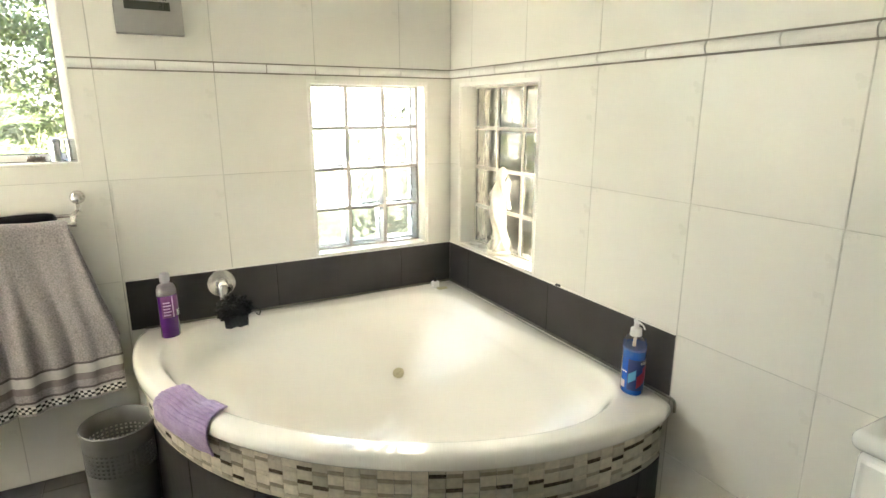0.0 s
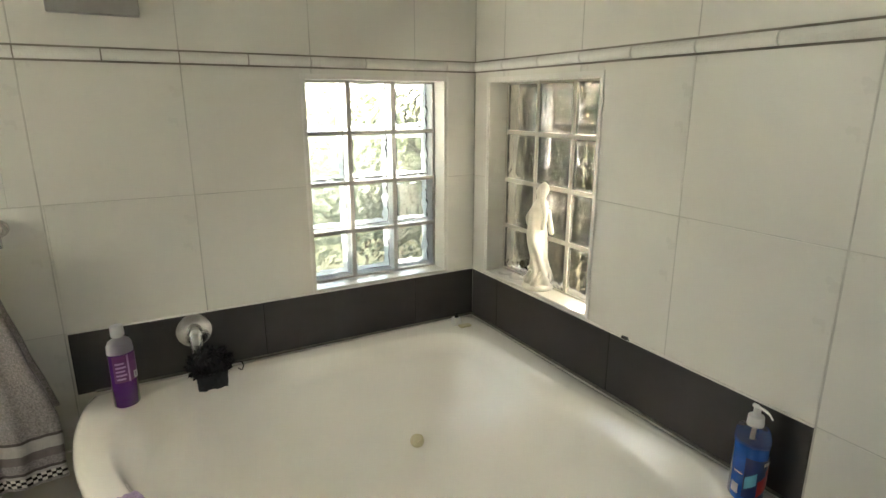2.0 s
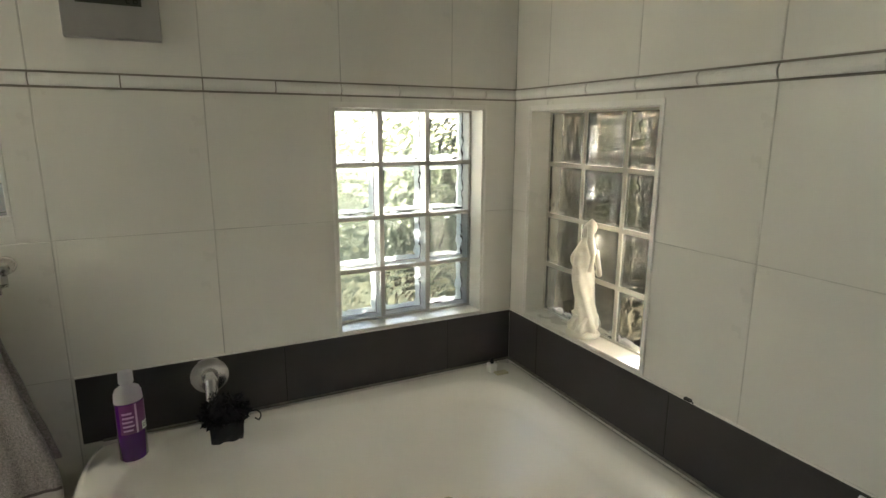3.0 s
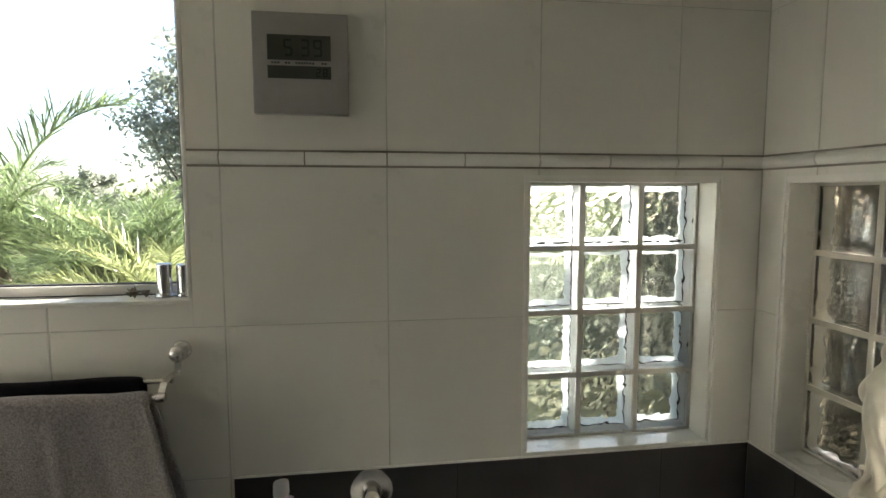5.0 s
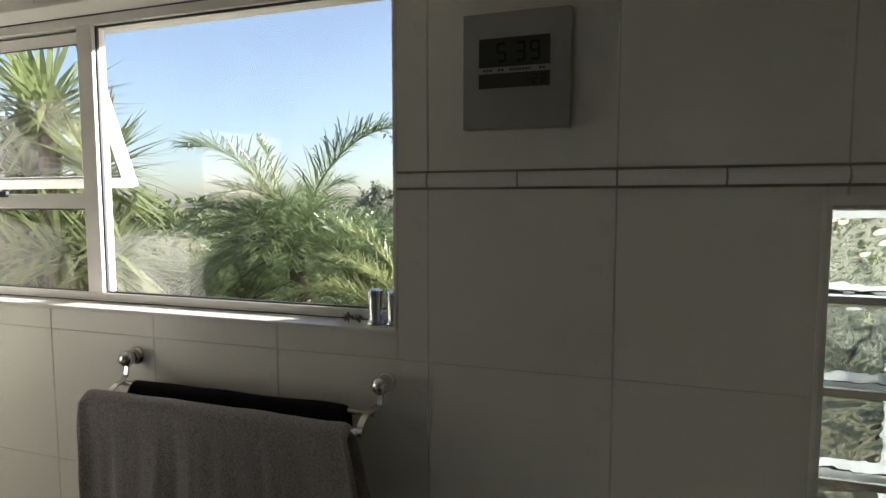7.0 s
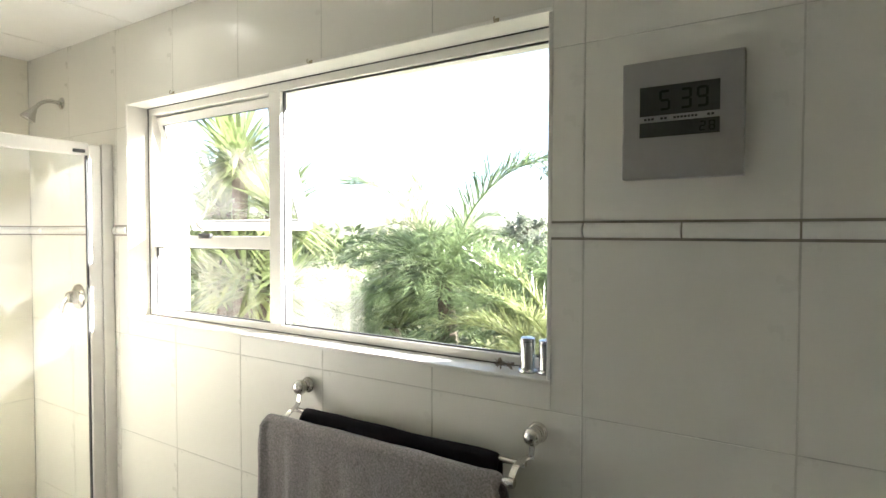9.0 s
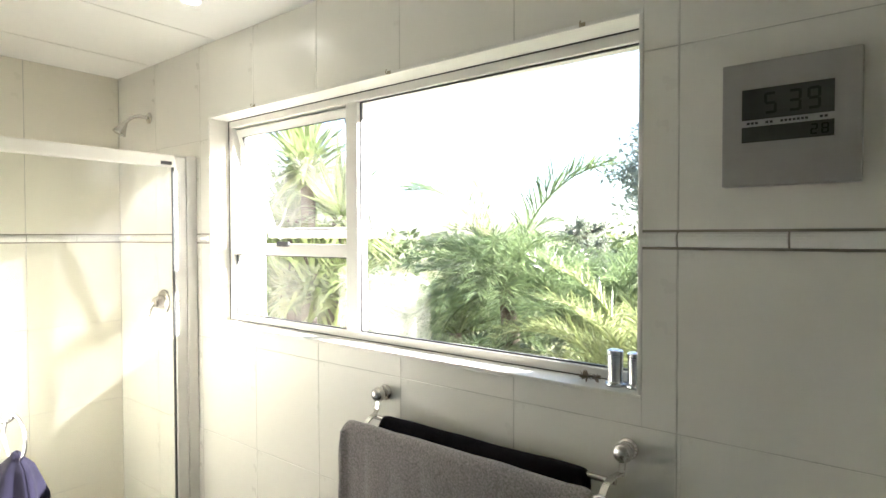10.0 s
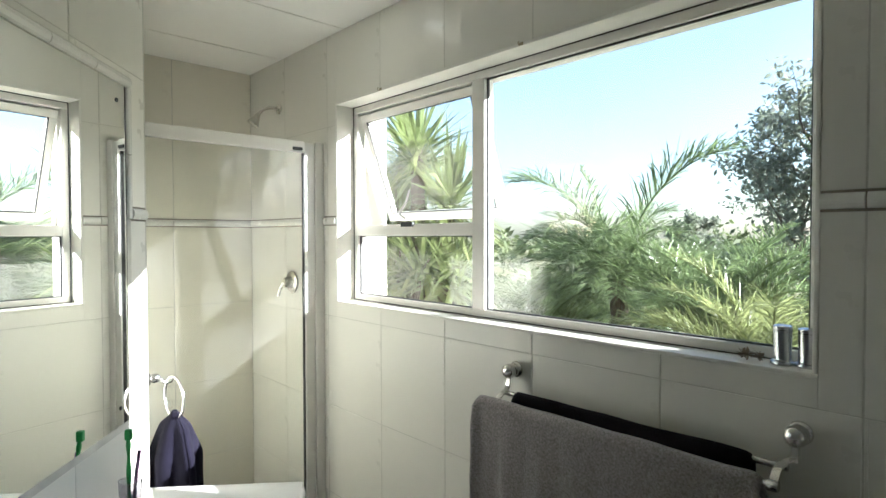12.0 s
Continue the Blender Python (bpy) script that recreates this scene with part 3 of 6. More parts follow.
def bowl_z(f, toward):
    """Height inside the bowl at a fraction f of the way out; toward is 1 in the wall corner, where the seat slopes gently."""
    steep = 0.215 + 0.39 * max(0.0, (f - 0.42) / 0.58) ** 1.7
    gentle = 0.215 + 0.385 * max(0.0, (f - 0.14) / 0.86) ** 1.05
    if f > 0.86:
        k = (f - 0.86) / 0.14
        gentle = max(gentle, 0.50 + 0.10 * k)
    return steep * (1 - toward) + gentle * toward


def seat(d):
    """How far a direction points into the wall corner, 0 to 1."""
    c = max(0.0, (-(d.x + d.y) / 1.4142 + 0.35) / 1.35)
    return c * c * (3 - 2 * c)


def build_bath():
    ob = thing("corner_bath", "glossy white acrylic corner bath with a mosaic-tiled curved front", "bath", at=Matrix.Translation((WX, WY, FLOOR)))
    N = 120
    bm = bmesh.new()
    rings = []
    dirs, outs, ins = [], [], []
    for k in range(N):
        a = 6.283185 * (k + 0.5) / N
        d = Vector((math.cos(a), math.sin(a)))
        dirs.append(d), outs.append(ray_poly(BC, d, OUT_POLY)), ins.append(ray_poly(BC, d, IN_POLY))

    def ring(fn):
        vs = []
        for k in range(N):
            r, z = fn(k)
            p = BC + dirs[k] * r
            vs.append(bm.verts.new((-max(p.x, 0.003), -max(p.y, 0.003), z - FLOOR)))
        rings.append(vs)
    for inset, z in ((0.030, RIM - 0.052), (0.006, RIM - 0.054), (0.0, RIM - 0.046), (0.0, RIM - 0.030), (0.004, RIM - 0.016), (0.012, RIM - 0.006), (0.024, RIM - 0.001), (0.034, RIM)):
        ring(lambda k: (outs[k] - inset, z))
    for f, z in ((0.35, RIM + 0.0005), (0.75, RIM), (1.0, RIM - 0.001)):
        ring(lambda k: ((outs[k] - 0.034) * (1 - f) + max(ins[k] + 0.010, 0.0) * f, z))
    steps = [1.0, 0.992, 0.984, 0.976, 0.968, 0.96, 0.95, 0.93, 0.905, 0.88, 0.85, 0.82, 0.78, 0.74, 0.69, 0.63, 0.56, 0.48, 0.38, 0.27, 0.15, 0.06]
    for f in steps:
        def fn(k, f=f):
            t = seat(dirs[k])
            z = bowl_z(f, t)
            s = min(1.0, max(0.0, (f - 0.86) / 0.14))
            s = s * s * (3 - 2 * s)
            q = 1 - f
            return ins[k] * f, min(z * (1 - s) + (RIM - 0.003 - (7.0 + 16.0 * (1 - t)) * q * q) * s, RIM - 0.003)
        ring(fn)
    for a, b in zip(rings, rings[1:]):
        for k in range(N):
            j = (k + 1) % N
            bm.faces.new((a[k], a[j], b[j], b[k]))
    bm.faces.new(rings[-1][::-1])
    bmesh.ops.recalc_face_normals(bm, faces=bm.faces)
    shell = smooth(part("shell", bm, ACRYLIC, ob, "glossy white moulded bath shell"), 60)
    # plug button on the sloping seat
    m = Matrix.Translation((-0.559, -0.498, 0)) 
    u = Vector((0.559, 0.498))
    dd = (u - BC)
    f = dd.length / ray_poly(BC, dd.normalized(), IN_POLY)
    t = seat(dd.normalized())
    z0, z1 = bowl_z(f, t), bowl_z(f + 0.06, t)
    slope = math.atan2(z1 - z0, 0.06 * ray_poly(BC, dd.normalized(), IN_POLY))
    m = Matrix.Translation((-0.559, -0.498, z0 - FLOOR + 0.004)) @ Matrix.Rotation(slope, 4, Vector((1, -1, 0)))
    b = lathe(bmesh.new(), [(0, 0.016), (0.012, 0.016), (0.013, 0.010), (0.020, 0.012), (0.026, 0.009), (0.028, 0.0), (0.027, -0.006), (0, -0.006)], 28, m)
    smooth(part("waste_button", b, BEIGE_PLASTIC, ob, "round beige waste button"))
    # tiled front below the rim
    n = 60
    top, low = RIM - 0.053, 0.379
    pan = bmesh.new()
    prev = None
    for i in range(n + 1):
        th = 0.5 * math.pi * i / n
        r = bath_out(th) - 0.040
        p = Vector((max(0.004, r * math.cos(th)), max(0.004, r * math.sin(th))))
        cur = [pan.verts.new((-p.x, -p.y, 0.0)), pan.verts.new((-p.x, -p.y, top - FLOOR))]
        if prev:
            pan.faces.new((prev[0], cur[0], cur[1], prev[1]))
        prev = cur
    bmesh.ops.recalc_face_normals(pan, faces=pan.faces)
    apron = part("apron", pan, DARK_GROUT, ob, "curved front of dark tiles under a mosaic band")
    sol = apron.modifiers.new("thick", "SOLIDIFY")
    sol.thickness, sol.offset = 0.02, -1

    def curved(t0, t1, z0, z1, grow, material, name):
        b = bmesh.new()
        cols = []
        k = 2 if t1 - t0 < 0.05 else 8
        for i in range(k + 1):
            th = t0 + (t1 - t0) * i / k
            pts = []
            for g in (grow, grow - 0.008):
                r = bath_out(th) - 0.040 + g
                x, y = max(0.004, r * math.cos(th)), max(0.004, r * math.sin(th))
                pts += [(-x, -y, z0 - FLOOR), (-x, -y, z1 - FLOOR)]
            cols.append([b.verts.new(q) for q in pts])
        for a, c in zip(cols, cols[1:]):
            b.faces.new((a[0], c[0], c[1], a[1])), b.faces.new((a[1], c[1], c[3], a[3])), b.faces.new((a[0], a[2], c[2], c[0]))
        for a in (cols[0], cols[-1]):
            b.faces.new((a[0], a[1], a[3], a[2]))
        bmesh.ops.recalc_face_normals(b, faces=b.faces)
        return part(name, b, material, apron)
    # dark panels
    edges = [0.0] + [0.5 * math.pi * (i + 0.5) / 8 for i in range(8)] + [0.5 * math.pi]
    for a, b in zip(edges, edges[1:]):
        curved(a + 0.0015, b - 0.0015, FLOOR + 0.004, low - 0.004, 0.008, DARK_TILE, "apron_tile")
    # mosaic: columns of tall and flat stones
    rnd = random.Random(7)
    cols = 52
    for c in range(cols):
        t0, t1 = 0.5 * math.pi * c / cols, 0.5 * math.pi * (c + 1) / cols
        start = rnd.choice((0.0, 0.018, 0.034, 0.05))
        z = top - 0.001
        first = True
        while z > low + 0.004:
            flat = rnd.random() < 0.5 if first else not last_flat
            h = 0.0135 if flat else 0.036
            if first and not flat:
                h = rnd.choice((0.038, 0.022, 0.03))
            last_flat, first = flat, False
            zz = max(low, z - h)
            if z - zz > 0.005:
                material = rnd.choice((MOSAIC_DARK, MOSAIC_TAN, MOSAIC_TAN, MOSAIC_BEIGE)) if flat else MOSAIC_BEIGE
                curved(t0 + 0.0006, t1 - 0.0006, zz + 0.001, z - 0.001, 0.008 + rnd.uniform(-0.0005, 0.0007), material, "mosaic_tile")
            z = zz
    return ob


build_bath()


# ---- outside ----
ground = tagged(part("ground", boxed(-400, 400, -400, 400, -0.80, -0.60), SOIL), "dry grassy ground running to the horizon", "ground", kind="structure")


def leaf_mesh(name, quads, material):
    """quads: four corners each, all of them separate blades."""
    vs, fs = [], []
    for q in quads:
        i = len(vs)
        vs += [tuple(p) for p in q]
        fs.append(tuple(range(i, i + len(q))))
    me = bpy.data.meshes.new(name)
    me.from_pydata(vs, [], fs)
    me.materials.append(material)
    return me


def frond(quads, base, az, lift, length, rnd, droop=1.0, width=0.42, pairs=58, blade=0.0048, bare=0.10):
    """One feather-shaped palm leaf: an arching stalk with narrow leaflets that rise and then hang over."""
    d = Vector((math.cos(az), math.sin(az), 0))
    pts, p, ang = [], Vector(base), lift
    step = length / 16
    for i in range(17):
        pts.append(p.copy())
        p = p + step * (d * math.cos(ang) + Vector((0, 0, math.sin(ang))))
        ang -= droop * (0.030 + 0.0085 * i)
    side = Vector((-d.y, d.x, 0))
    for k in range(pairs):
        t = bare + (1 - bare) * (k + rnd.random() * 0.6) / pairs
        f = min(15.99, t * 16)
        i = min(15, int(f))
        q = pts[i].lerp(pts[i + 1], f - i)
        tang = (pts[i + 1] - pts[i]).normalized()
        w = width * math.sin(math.pi * min(1, t * 0.86 + 0.10)) ** 0.55 * rnd.uniform(0.75, 1.12)
        up = side.cross(tang) * (1 if side.cross(tang).z > 0 else -1)
        for s in (-1, 1):
            out = (side * s * rnd.uniform(0.35, 0.9) + tang * rnd.uniform(0.55, 0.95) + up * rnd.uniform(0.05, 0.7)).normalized()
            sag = rnd.uniform(0.06, 0.40) * w
            a = q + out * w * 0.36 + Vector((0, 0, -0.06 * sag))
            b = q + out * w * 0.70 + Vector((0, 0, -0.42 * sag))
            tip = q + out * w + Vector((0, 0, -1.25 * sag))
            nrm = out.cross(up).normalized() * blade * 0.75 + up * blade * rnd.uniform(-0.7, 0.7)
            quads.append((q - nrm * 0.5, a - nrm, a + nrm, q + nrm * 0.5))
            quads.append((a - nrm, b - nrm * 0.8, b + nrm * 0.8, a + nrm))
            quads.append((b - nrm * 0.8, tip, b + nrm * 0.8))
    return pts


def palm(x, y, z, fronds, seed, material, lifts=(0.3, 1.35), lengths=(1.2, 2.0), trunk=1.0, label="", width=0.42, arcs=None):
    rnd = random.Random(seed)
    ob = thing("palm_tree", label, "palm", at=Matrix.Translation((x, y, -0.6)))
    h = z + 0.6
    b = bmesh.new()
    n = 9
    tube(b, [(0.02 * math.sin(i * 1.3), 0.02 * math.cos(i), h * i / n) for i in range(n + 1)], [0.11 - 0.04 * i / n + (0.012 if i % 2 else 0) for i in range(n + 1)], 12)
    part("trunk", b, BARK, ob, "rough brown trunk")
    quads, stalks = [], bmesh.new()
    for k in range(fronds):
        az = arcs[k][0] if arcs and k < len(arcs) else 6.283185 * k * 0.381966 + rnd.uniform(-0.3, 0.3)
        lift = arcs[k][1] if arcs and k < len(arcs) else rnd.uniform(*lifts)
        ln = arcs[k][2] if arcs and k < len(arcs) else rnd.uniform(*lengths)
        droop = arcs[k][3] if arcs and k < len(arcs) else rnd.uniform(0.55, 1.0)
        bare = arcs[k][4] if arcs and k < len(arcs) else 0.10
        pts = frond(quads, (0, 0, h - 0.05), az, lift, ln, rnd, droop, width * (0.6 if bare > 0.5 else 1.35 if arcs and k < 2 else 1), 26 if bare > 0.5 else 96 if arcs and k < 2 else 78, 0.0078 if arcs and k < 3 else 0.0046, bare)
        tube(stalks, pts, [0.014 * (1 - 0.9 * i / 16) + 0.002 for i in range(17)], 5, caps=False)
    mesh_object("crown", leaf_mesh("crown", quads, material), None, ob, "feathery green fronds")
    part("frond_stalks", stalks, material, ob)
    return ob


def yucca(x, y, heads, seed, label):
    rnd = random.Random(seed)
    ob = thing("yucca", label, "yucca", at=Matrix.Translation((x, y, -0.6)))
    tr, quads, dead = bmesh.new(), [], []
    for hx, hy, hz, size in heads:
        top = Vector((hx, hy, hz + 0.6))
        tube(tr, curve_pts([(hx * 0.1, hy * 0.1, 0), (hx * 0.5, hy * 0.5, (hz + 0.6) * 0.5), top], 5), 0.06, 9)
        for k in range(230):
            u = rnd.uniform(-0.55, 1.0)
            az = rnd.uniform(0, 6.283)
            r = math.sqrt(max(0, 1 - u * u)) if u > -0.98 else 0.2
            d = Vector((r * math.cos(az), r * math.sin(az), u)).normalized()
            L = size * rnd.uniform(0.75, 1.1)
            a = top + d * 0.05 + Vector((0, 0, -0.22 * rnd.random()))
            s = d.cross(Vector((0, 0, 1)))
            s = (s if s.length > 0.1 else Vector((1, 0, 0))).normalized() * 0.018
            mid = a + d * L * 0.5
            tip = a + d * L + Vector((0, 0, -0.10 * L * (1 - u)))
            tgt = dead if u < -0.35 else quads
            tgt.append((a - s * 0.6, mid - s, mid + s, a + s * 0.6))
            tgt.append((mid - s, tip, mid + s))
    part("trunk", tr, BARK, ob, "rough grey-brown stems")
    mesh_object("crown", leaf_mesh("crown", quads, YUCCA_LEAF), None, ob, "rosettes of stiff sword-shaped leaves")
    mesh_object("old_leaves", leaf_mesh("old_leaves", dead, PALM_PALE), None, ob, "yellowing hanging leaves")
    return ob


def tree(x, y, height, reach, seed, label, leaves=16, leaf=0.045, limbs=34, low=0.2, base=-0.6, material=TREE_LEAF, tuft=0.055):
    """A trunk with limbs at all heights, twigs along each and small clumps of leaves on the twigs."""
    rnd = random.Random(seed)
    ob = thing("tree", label, "tree", at=Matrix.Translation((x, y, base)))
    tr, quads = bmesh.new(), []
    stem = [Vector((0.03 * height * math.sin(i * 0.9 + seed) * i / 10, 0.03 * height * math.cos(i * 0.7) * i / 10, height * 0.94 * i / 10)) for i in range(11)]
    tube(tr, stem, [height * 0.019 * (1 - 0.085 * i) for i in range(11)], 8, caps=False)

    def clump(c, n, spread):
        for _ in range(n):
            p = c + Vector([rnd.gauss(0, spread) for _ in range(3)])
            a = Vector([rnd.gauss(0, 1) for _ in range(3)]).normalized()
            b = a.cross(Vector([rnd.gauss(0, 1) for _ in range(3)])).normalized()
            L = leaf * rnd.uniform(0.7, 1.4)
            quads.append((p - a * L, p + b * L * 0.4, p + a * L, p - b * L * 0.4))
    for k in range(limbs):
        u = low + (0.97 - low) * (k + rnd.random()) / limbs
        f = u * 10
        i = min(9, int(f))
        p = stem[i].lerp(stem[i + 1], f - i)
        az = k * 2.39996 + rnd.uniform(-0.5, 0.5)
        L = reach * (1 - ((u - 0.45) / 0.62) ** 2 * 0.75) * rnd.uniform(0.6, 1.1)
        d = Vector((math.cos(az), math.sin(az), rnd.uniform(0.15, 0.75))).normalized()
        pts = [p]
        for _ in range(6):
            d = (d + Vector((rnd.uniform(-1, 1), rnd.uniform(-1, 1), rnd.uniform(-0.5, 0.8))) * 0.2).normalized()
            pts.append(pts[-1] + d * L / 6)
        tube(tr, pts, [height * 0.006 * (1 - 0.14 * q) for q in range(7)], 5, caps=False)
        for q in range(2, 7):
            for _ in range(4):
                td = (d * 0.5 + Vector([rnd.gauss(0, 0.7) for _ in range(3)])).normalized()
                e = pts[q] + td * rnd.uniform(0.12, 0.34) * reach / 1.4
                tube(tr, [pts[q], pts[q].lerp(e, 0.5) + Vector((0, 0, 0.01)), e], height * 0.0010, 3, caps=False)
                clump(e, leaves, tuft * reach)
    part("trunk", tr, BARK, ob, "brown trunk and limbs")
    mesh_object("crown", leaf_mesh("crown", quads, material), None, ob, "open crown of small leaves in clumps")
    return ob


def bush_quads(quads, cx, cy, cz, rx, ry, rz, n, leaf, rnd):
    for k in range(n):
        d = Vector([rnd.gauss(0, 1) for _ in range(3)]).normalized() * (rnd.random() ** 0.25)
        wob = 1 + 0.25 * noise.noise(d * 3 + Vector((cx, cy, 0)))
        c = Vector((cx + d.x * rx * wob, cy + d.y * ry * wob, cz + d.z * rz * wob))
        a = Vector([rnd.gauss(0, 1) for _ in range(3)]).normalized()
        b = a.cross(Vector([rnd.gauss(0, 1) for _ in range(3)])).normalized()
        L = leaf * rnd.uniform(0.7, 1.5)
        quads.append((c - a * L, c + b * L * 0.4, c + a * L, c - b * L * 0.4))


# compass bearing, rise, length, droop and bare share of the stalk
PALM_ARCS = [(3.1, 1.12, 1.78, 0.9, 0.16), (0.12, 1.33, 1.62, 0.92, 0.26), (3.1, 1.27, 1.18, 0.15, 0.72), (4.5, 1.15, 1.15, 1.25, 0.1), (5.1, 1.05, 1.1, 1.3, 0.1), (3.9, 1.0, 1.1, 1.25, 0.1),
             (4.8, 0.75, 1.1, 1.2, 0.1), (5.7, 0.95, 1.15, 1.1, 0.1), (3.4, 0.65, 1.25, 1.0, 0.1), (2.6, 0.8, 1.3, 1.0, 0.1), (1.5, 1.1, 1.2, 0.9, 0.1), (4.3, 0.35, 1.1, 1.1, 0.1)]
palm(-2.55, 6.0, 1.33, 38, 11, PALM_LEAF, (-0.3, 0.8), (0.9, 1.25), label="feathery green palm with arching fronds outside the window", arcs=PALM_ARCS, width=0.40)
palm(-1.70, 6.1, 0.75, 30, 12, PALM_LEAF, (0.7, 1.35), (1.1, 1.5), label="young bright green feather palm beside taller palm", width=0.36)
palm(-3.7, 6.7, 0.62, 34, 13, PALM_LEAF, (0.2, 1.1), (1.0, 1.4), label="low feathery palm in dense garden planting", width=0.36)
palm(-1.05, 5.35, 0.55, 34, 14, PALM_PALE, (0.7, 1.45), (0.95, 1.35), label="pale yellow-green clumping palm near the house", width=0.34)
palm(-2.6, 5.1, 0.36, 34, 17, PALM_LEAF, (0.3, 1.2), (0.8, 1.2), label="small feather palm under the window", width=0.32)
palm(1.2, 6.6, -0.15, 24, 15, TREE_LEAF, (0.3, 1.3), (1.2, 1.7), label="green feather palm behind glass-block window")
palm(2.9, 6.8, -0.05, 24, 16, TREE_LEAF, (0.3, 1.3), (1.3, 1.9), label="dark green feather palm near house corner")
yucca(-3.35, 4.2, [(0.0, 0.0, 2.42, 0.56), (0.24, 0.14, 2.02, 0.58), (-0.35, 0.1, 2.0, 0.54), (0.08, -0.02, 1.5, 0.6), (0.34, 0.10, 1.45, 0.54), (-0.3, 0.0, 1.4, 0.55)], 21, "tall yucca with several spiky rosettes of sword leaves")
tree(-2.42, 11.55, 4.75, 1.75, 31, "tall grey-green garden tree with an open crown", leaves=20, leaf=0.050, low=0.24, limbs=30, tuft=0.050)
tree(-0.55, 11.0, 4.6, 1.6, 35, "leafy light green garden tree near the house", leaves=20, leaf=0.055, low=0.15, limbs=30, material=HEDGE_LEAF)
tree(-4.97, 13.2, 2.85, 0.75, 32, "small rounded tree at the garden edge", leaves=16, leaf=0.04, limbs=24)
# made-up tree that keeps bright sky out of window_3's upper blocks
tree(4.5, 4.1, 3.0, 0.7, 34, "small tree added beside the house corner, leaves coloured as in shade", leaves=8, leaf=0.06, material=SHADE_LEAF)
rnd = random.Random(5)
quads = []
for k in range(46):
    bush_quads(quads, -13 + 0.45 * k + rnd.uniform(-0.4, 0.4), 10.5 + rnd.uniform(-2.2, 3.5), 0.1 + rnd.uniform(-0.3, 0.15), rnd.uniform(0.7, 1.3), rnd.uniform(0.7, 1.2), rnd.uniform(0.7, 1.2), 420, 0.075, rnd)
hedge = mesh_object("shrub_border", leaf_mesh("shrub_border", quads, HEDGE_LEAF), None)
tagged(hedge, "mixed green garden shrubs behind the palms", "shrubs", kind="stuff")
quads = []
for k in range(150):
    a = radians(rnd.uniform(-100, 115))
    r = rnd.uniform(38, 75)
    s = rnd.uniform(1.6, 3.0)
    bush_quads(quads, -r * math.sin(a), r * math.cos(a), -0.6 + s * 0.5, s * 1.5, s * 1.5, s * 0.62, 170, 0.34, rnd)
tagged(mesh_object("far_woods", leaf_mesh("far_woods", quads, HEDGE_LEAF), None), "low distant trees along the horizon", "woods", kind="stuff")
def garden_screen():
    """A hazy clear sheet in a slim frame, standing in the bed beside the yucca."""
    ob = thing("garden_screen", "hazy clear sheet screen in front of garden planting", "screen", at=Matrix.Translation((-2.4, 3.98, -0.6)))
    g = part("sheet", boxed(-0.34, 0.40, -0.002, 0.002, 0.0, 2.12), [HAZY, CLEAR], ob, "hazy clear sheet")
    for f in g.data.polygons:
        f.material_index = 0 if f.normal.y < -0.8 else 1
    g.visible_shadow = False
    return ob


garden_screen()
# shrubs round the house corner, added to darken the view through window_3
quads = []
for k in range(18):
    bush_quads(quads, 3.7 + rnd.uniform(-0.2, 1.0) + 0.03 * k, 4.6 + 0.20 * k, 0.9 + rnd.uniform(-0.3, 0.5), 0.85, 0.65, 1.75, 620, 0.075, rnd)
tagged(mesh_object("corner_shrubs", leaf_mesh("corner_shrubs", quads, SHADE_LEAF), None), "dense shrubs added beside the house corner, leaves coloured as in shade", "shrubs", kind="stuff")

# ---- things on and round the bath ----
def cloth(name, label, category, fn, nu, nv, material, thick=0.006, at=Matrix(), mats=None, pick=None):
    """A cloth from a function of u, v in 0..1."""
    bm = bmesh.new()
    grid = [[bm.verts.new(fn(i / nu, j / nv)) for i in range(nu + 1)] for j in range(nv + 1)]
    for j in range(nv):
        for i in range(nu):
            f = bm.faces.new((grid[j][i], grid[j][i + 1], grid[j + 1][i + 1], grid[j + 1][i]))
            if pick:
                f.material_index = pick(i, j)
    bmesh.ops.recalc_face_normals(bm, faces=bm.faces)
    ob = part(name, bm, mats or material)
    ob.matrix_world = at
    smooth(ob, 80)
    so = ob.modifiers.new("thick", "SOLIDIFY")
    so.thickness, so.offset = thick, 0
    return tagged(ob, label, category)


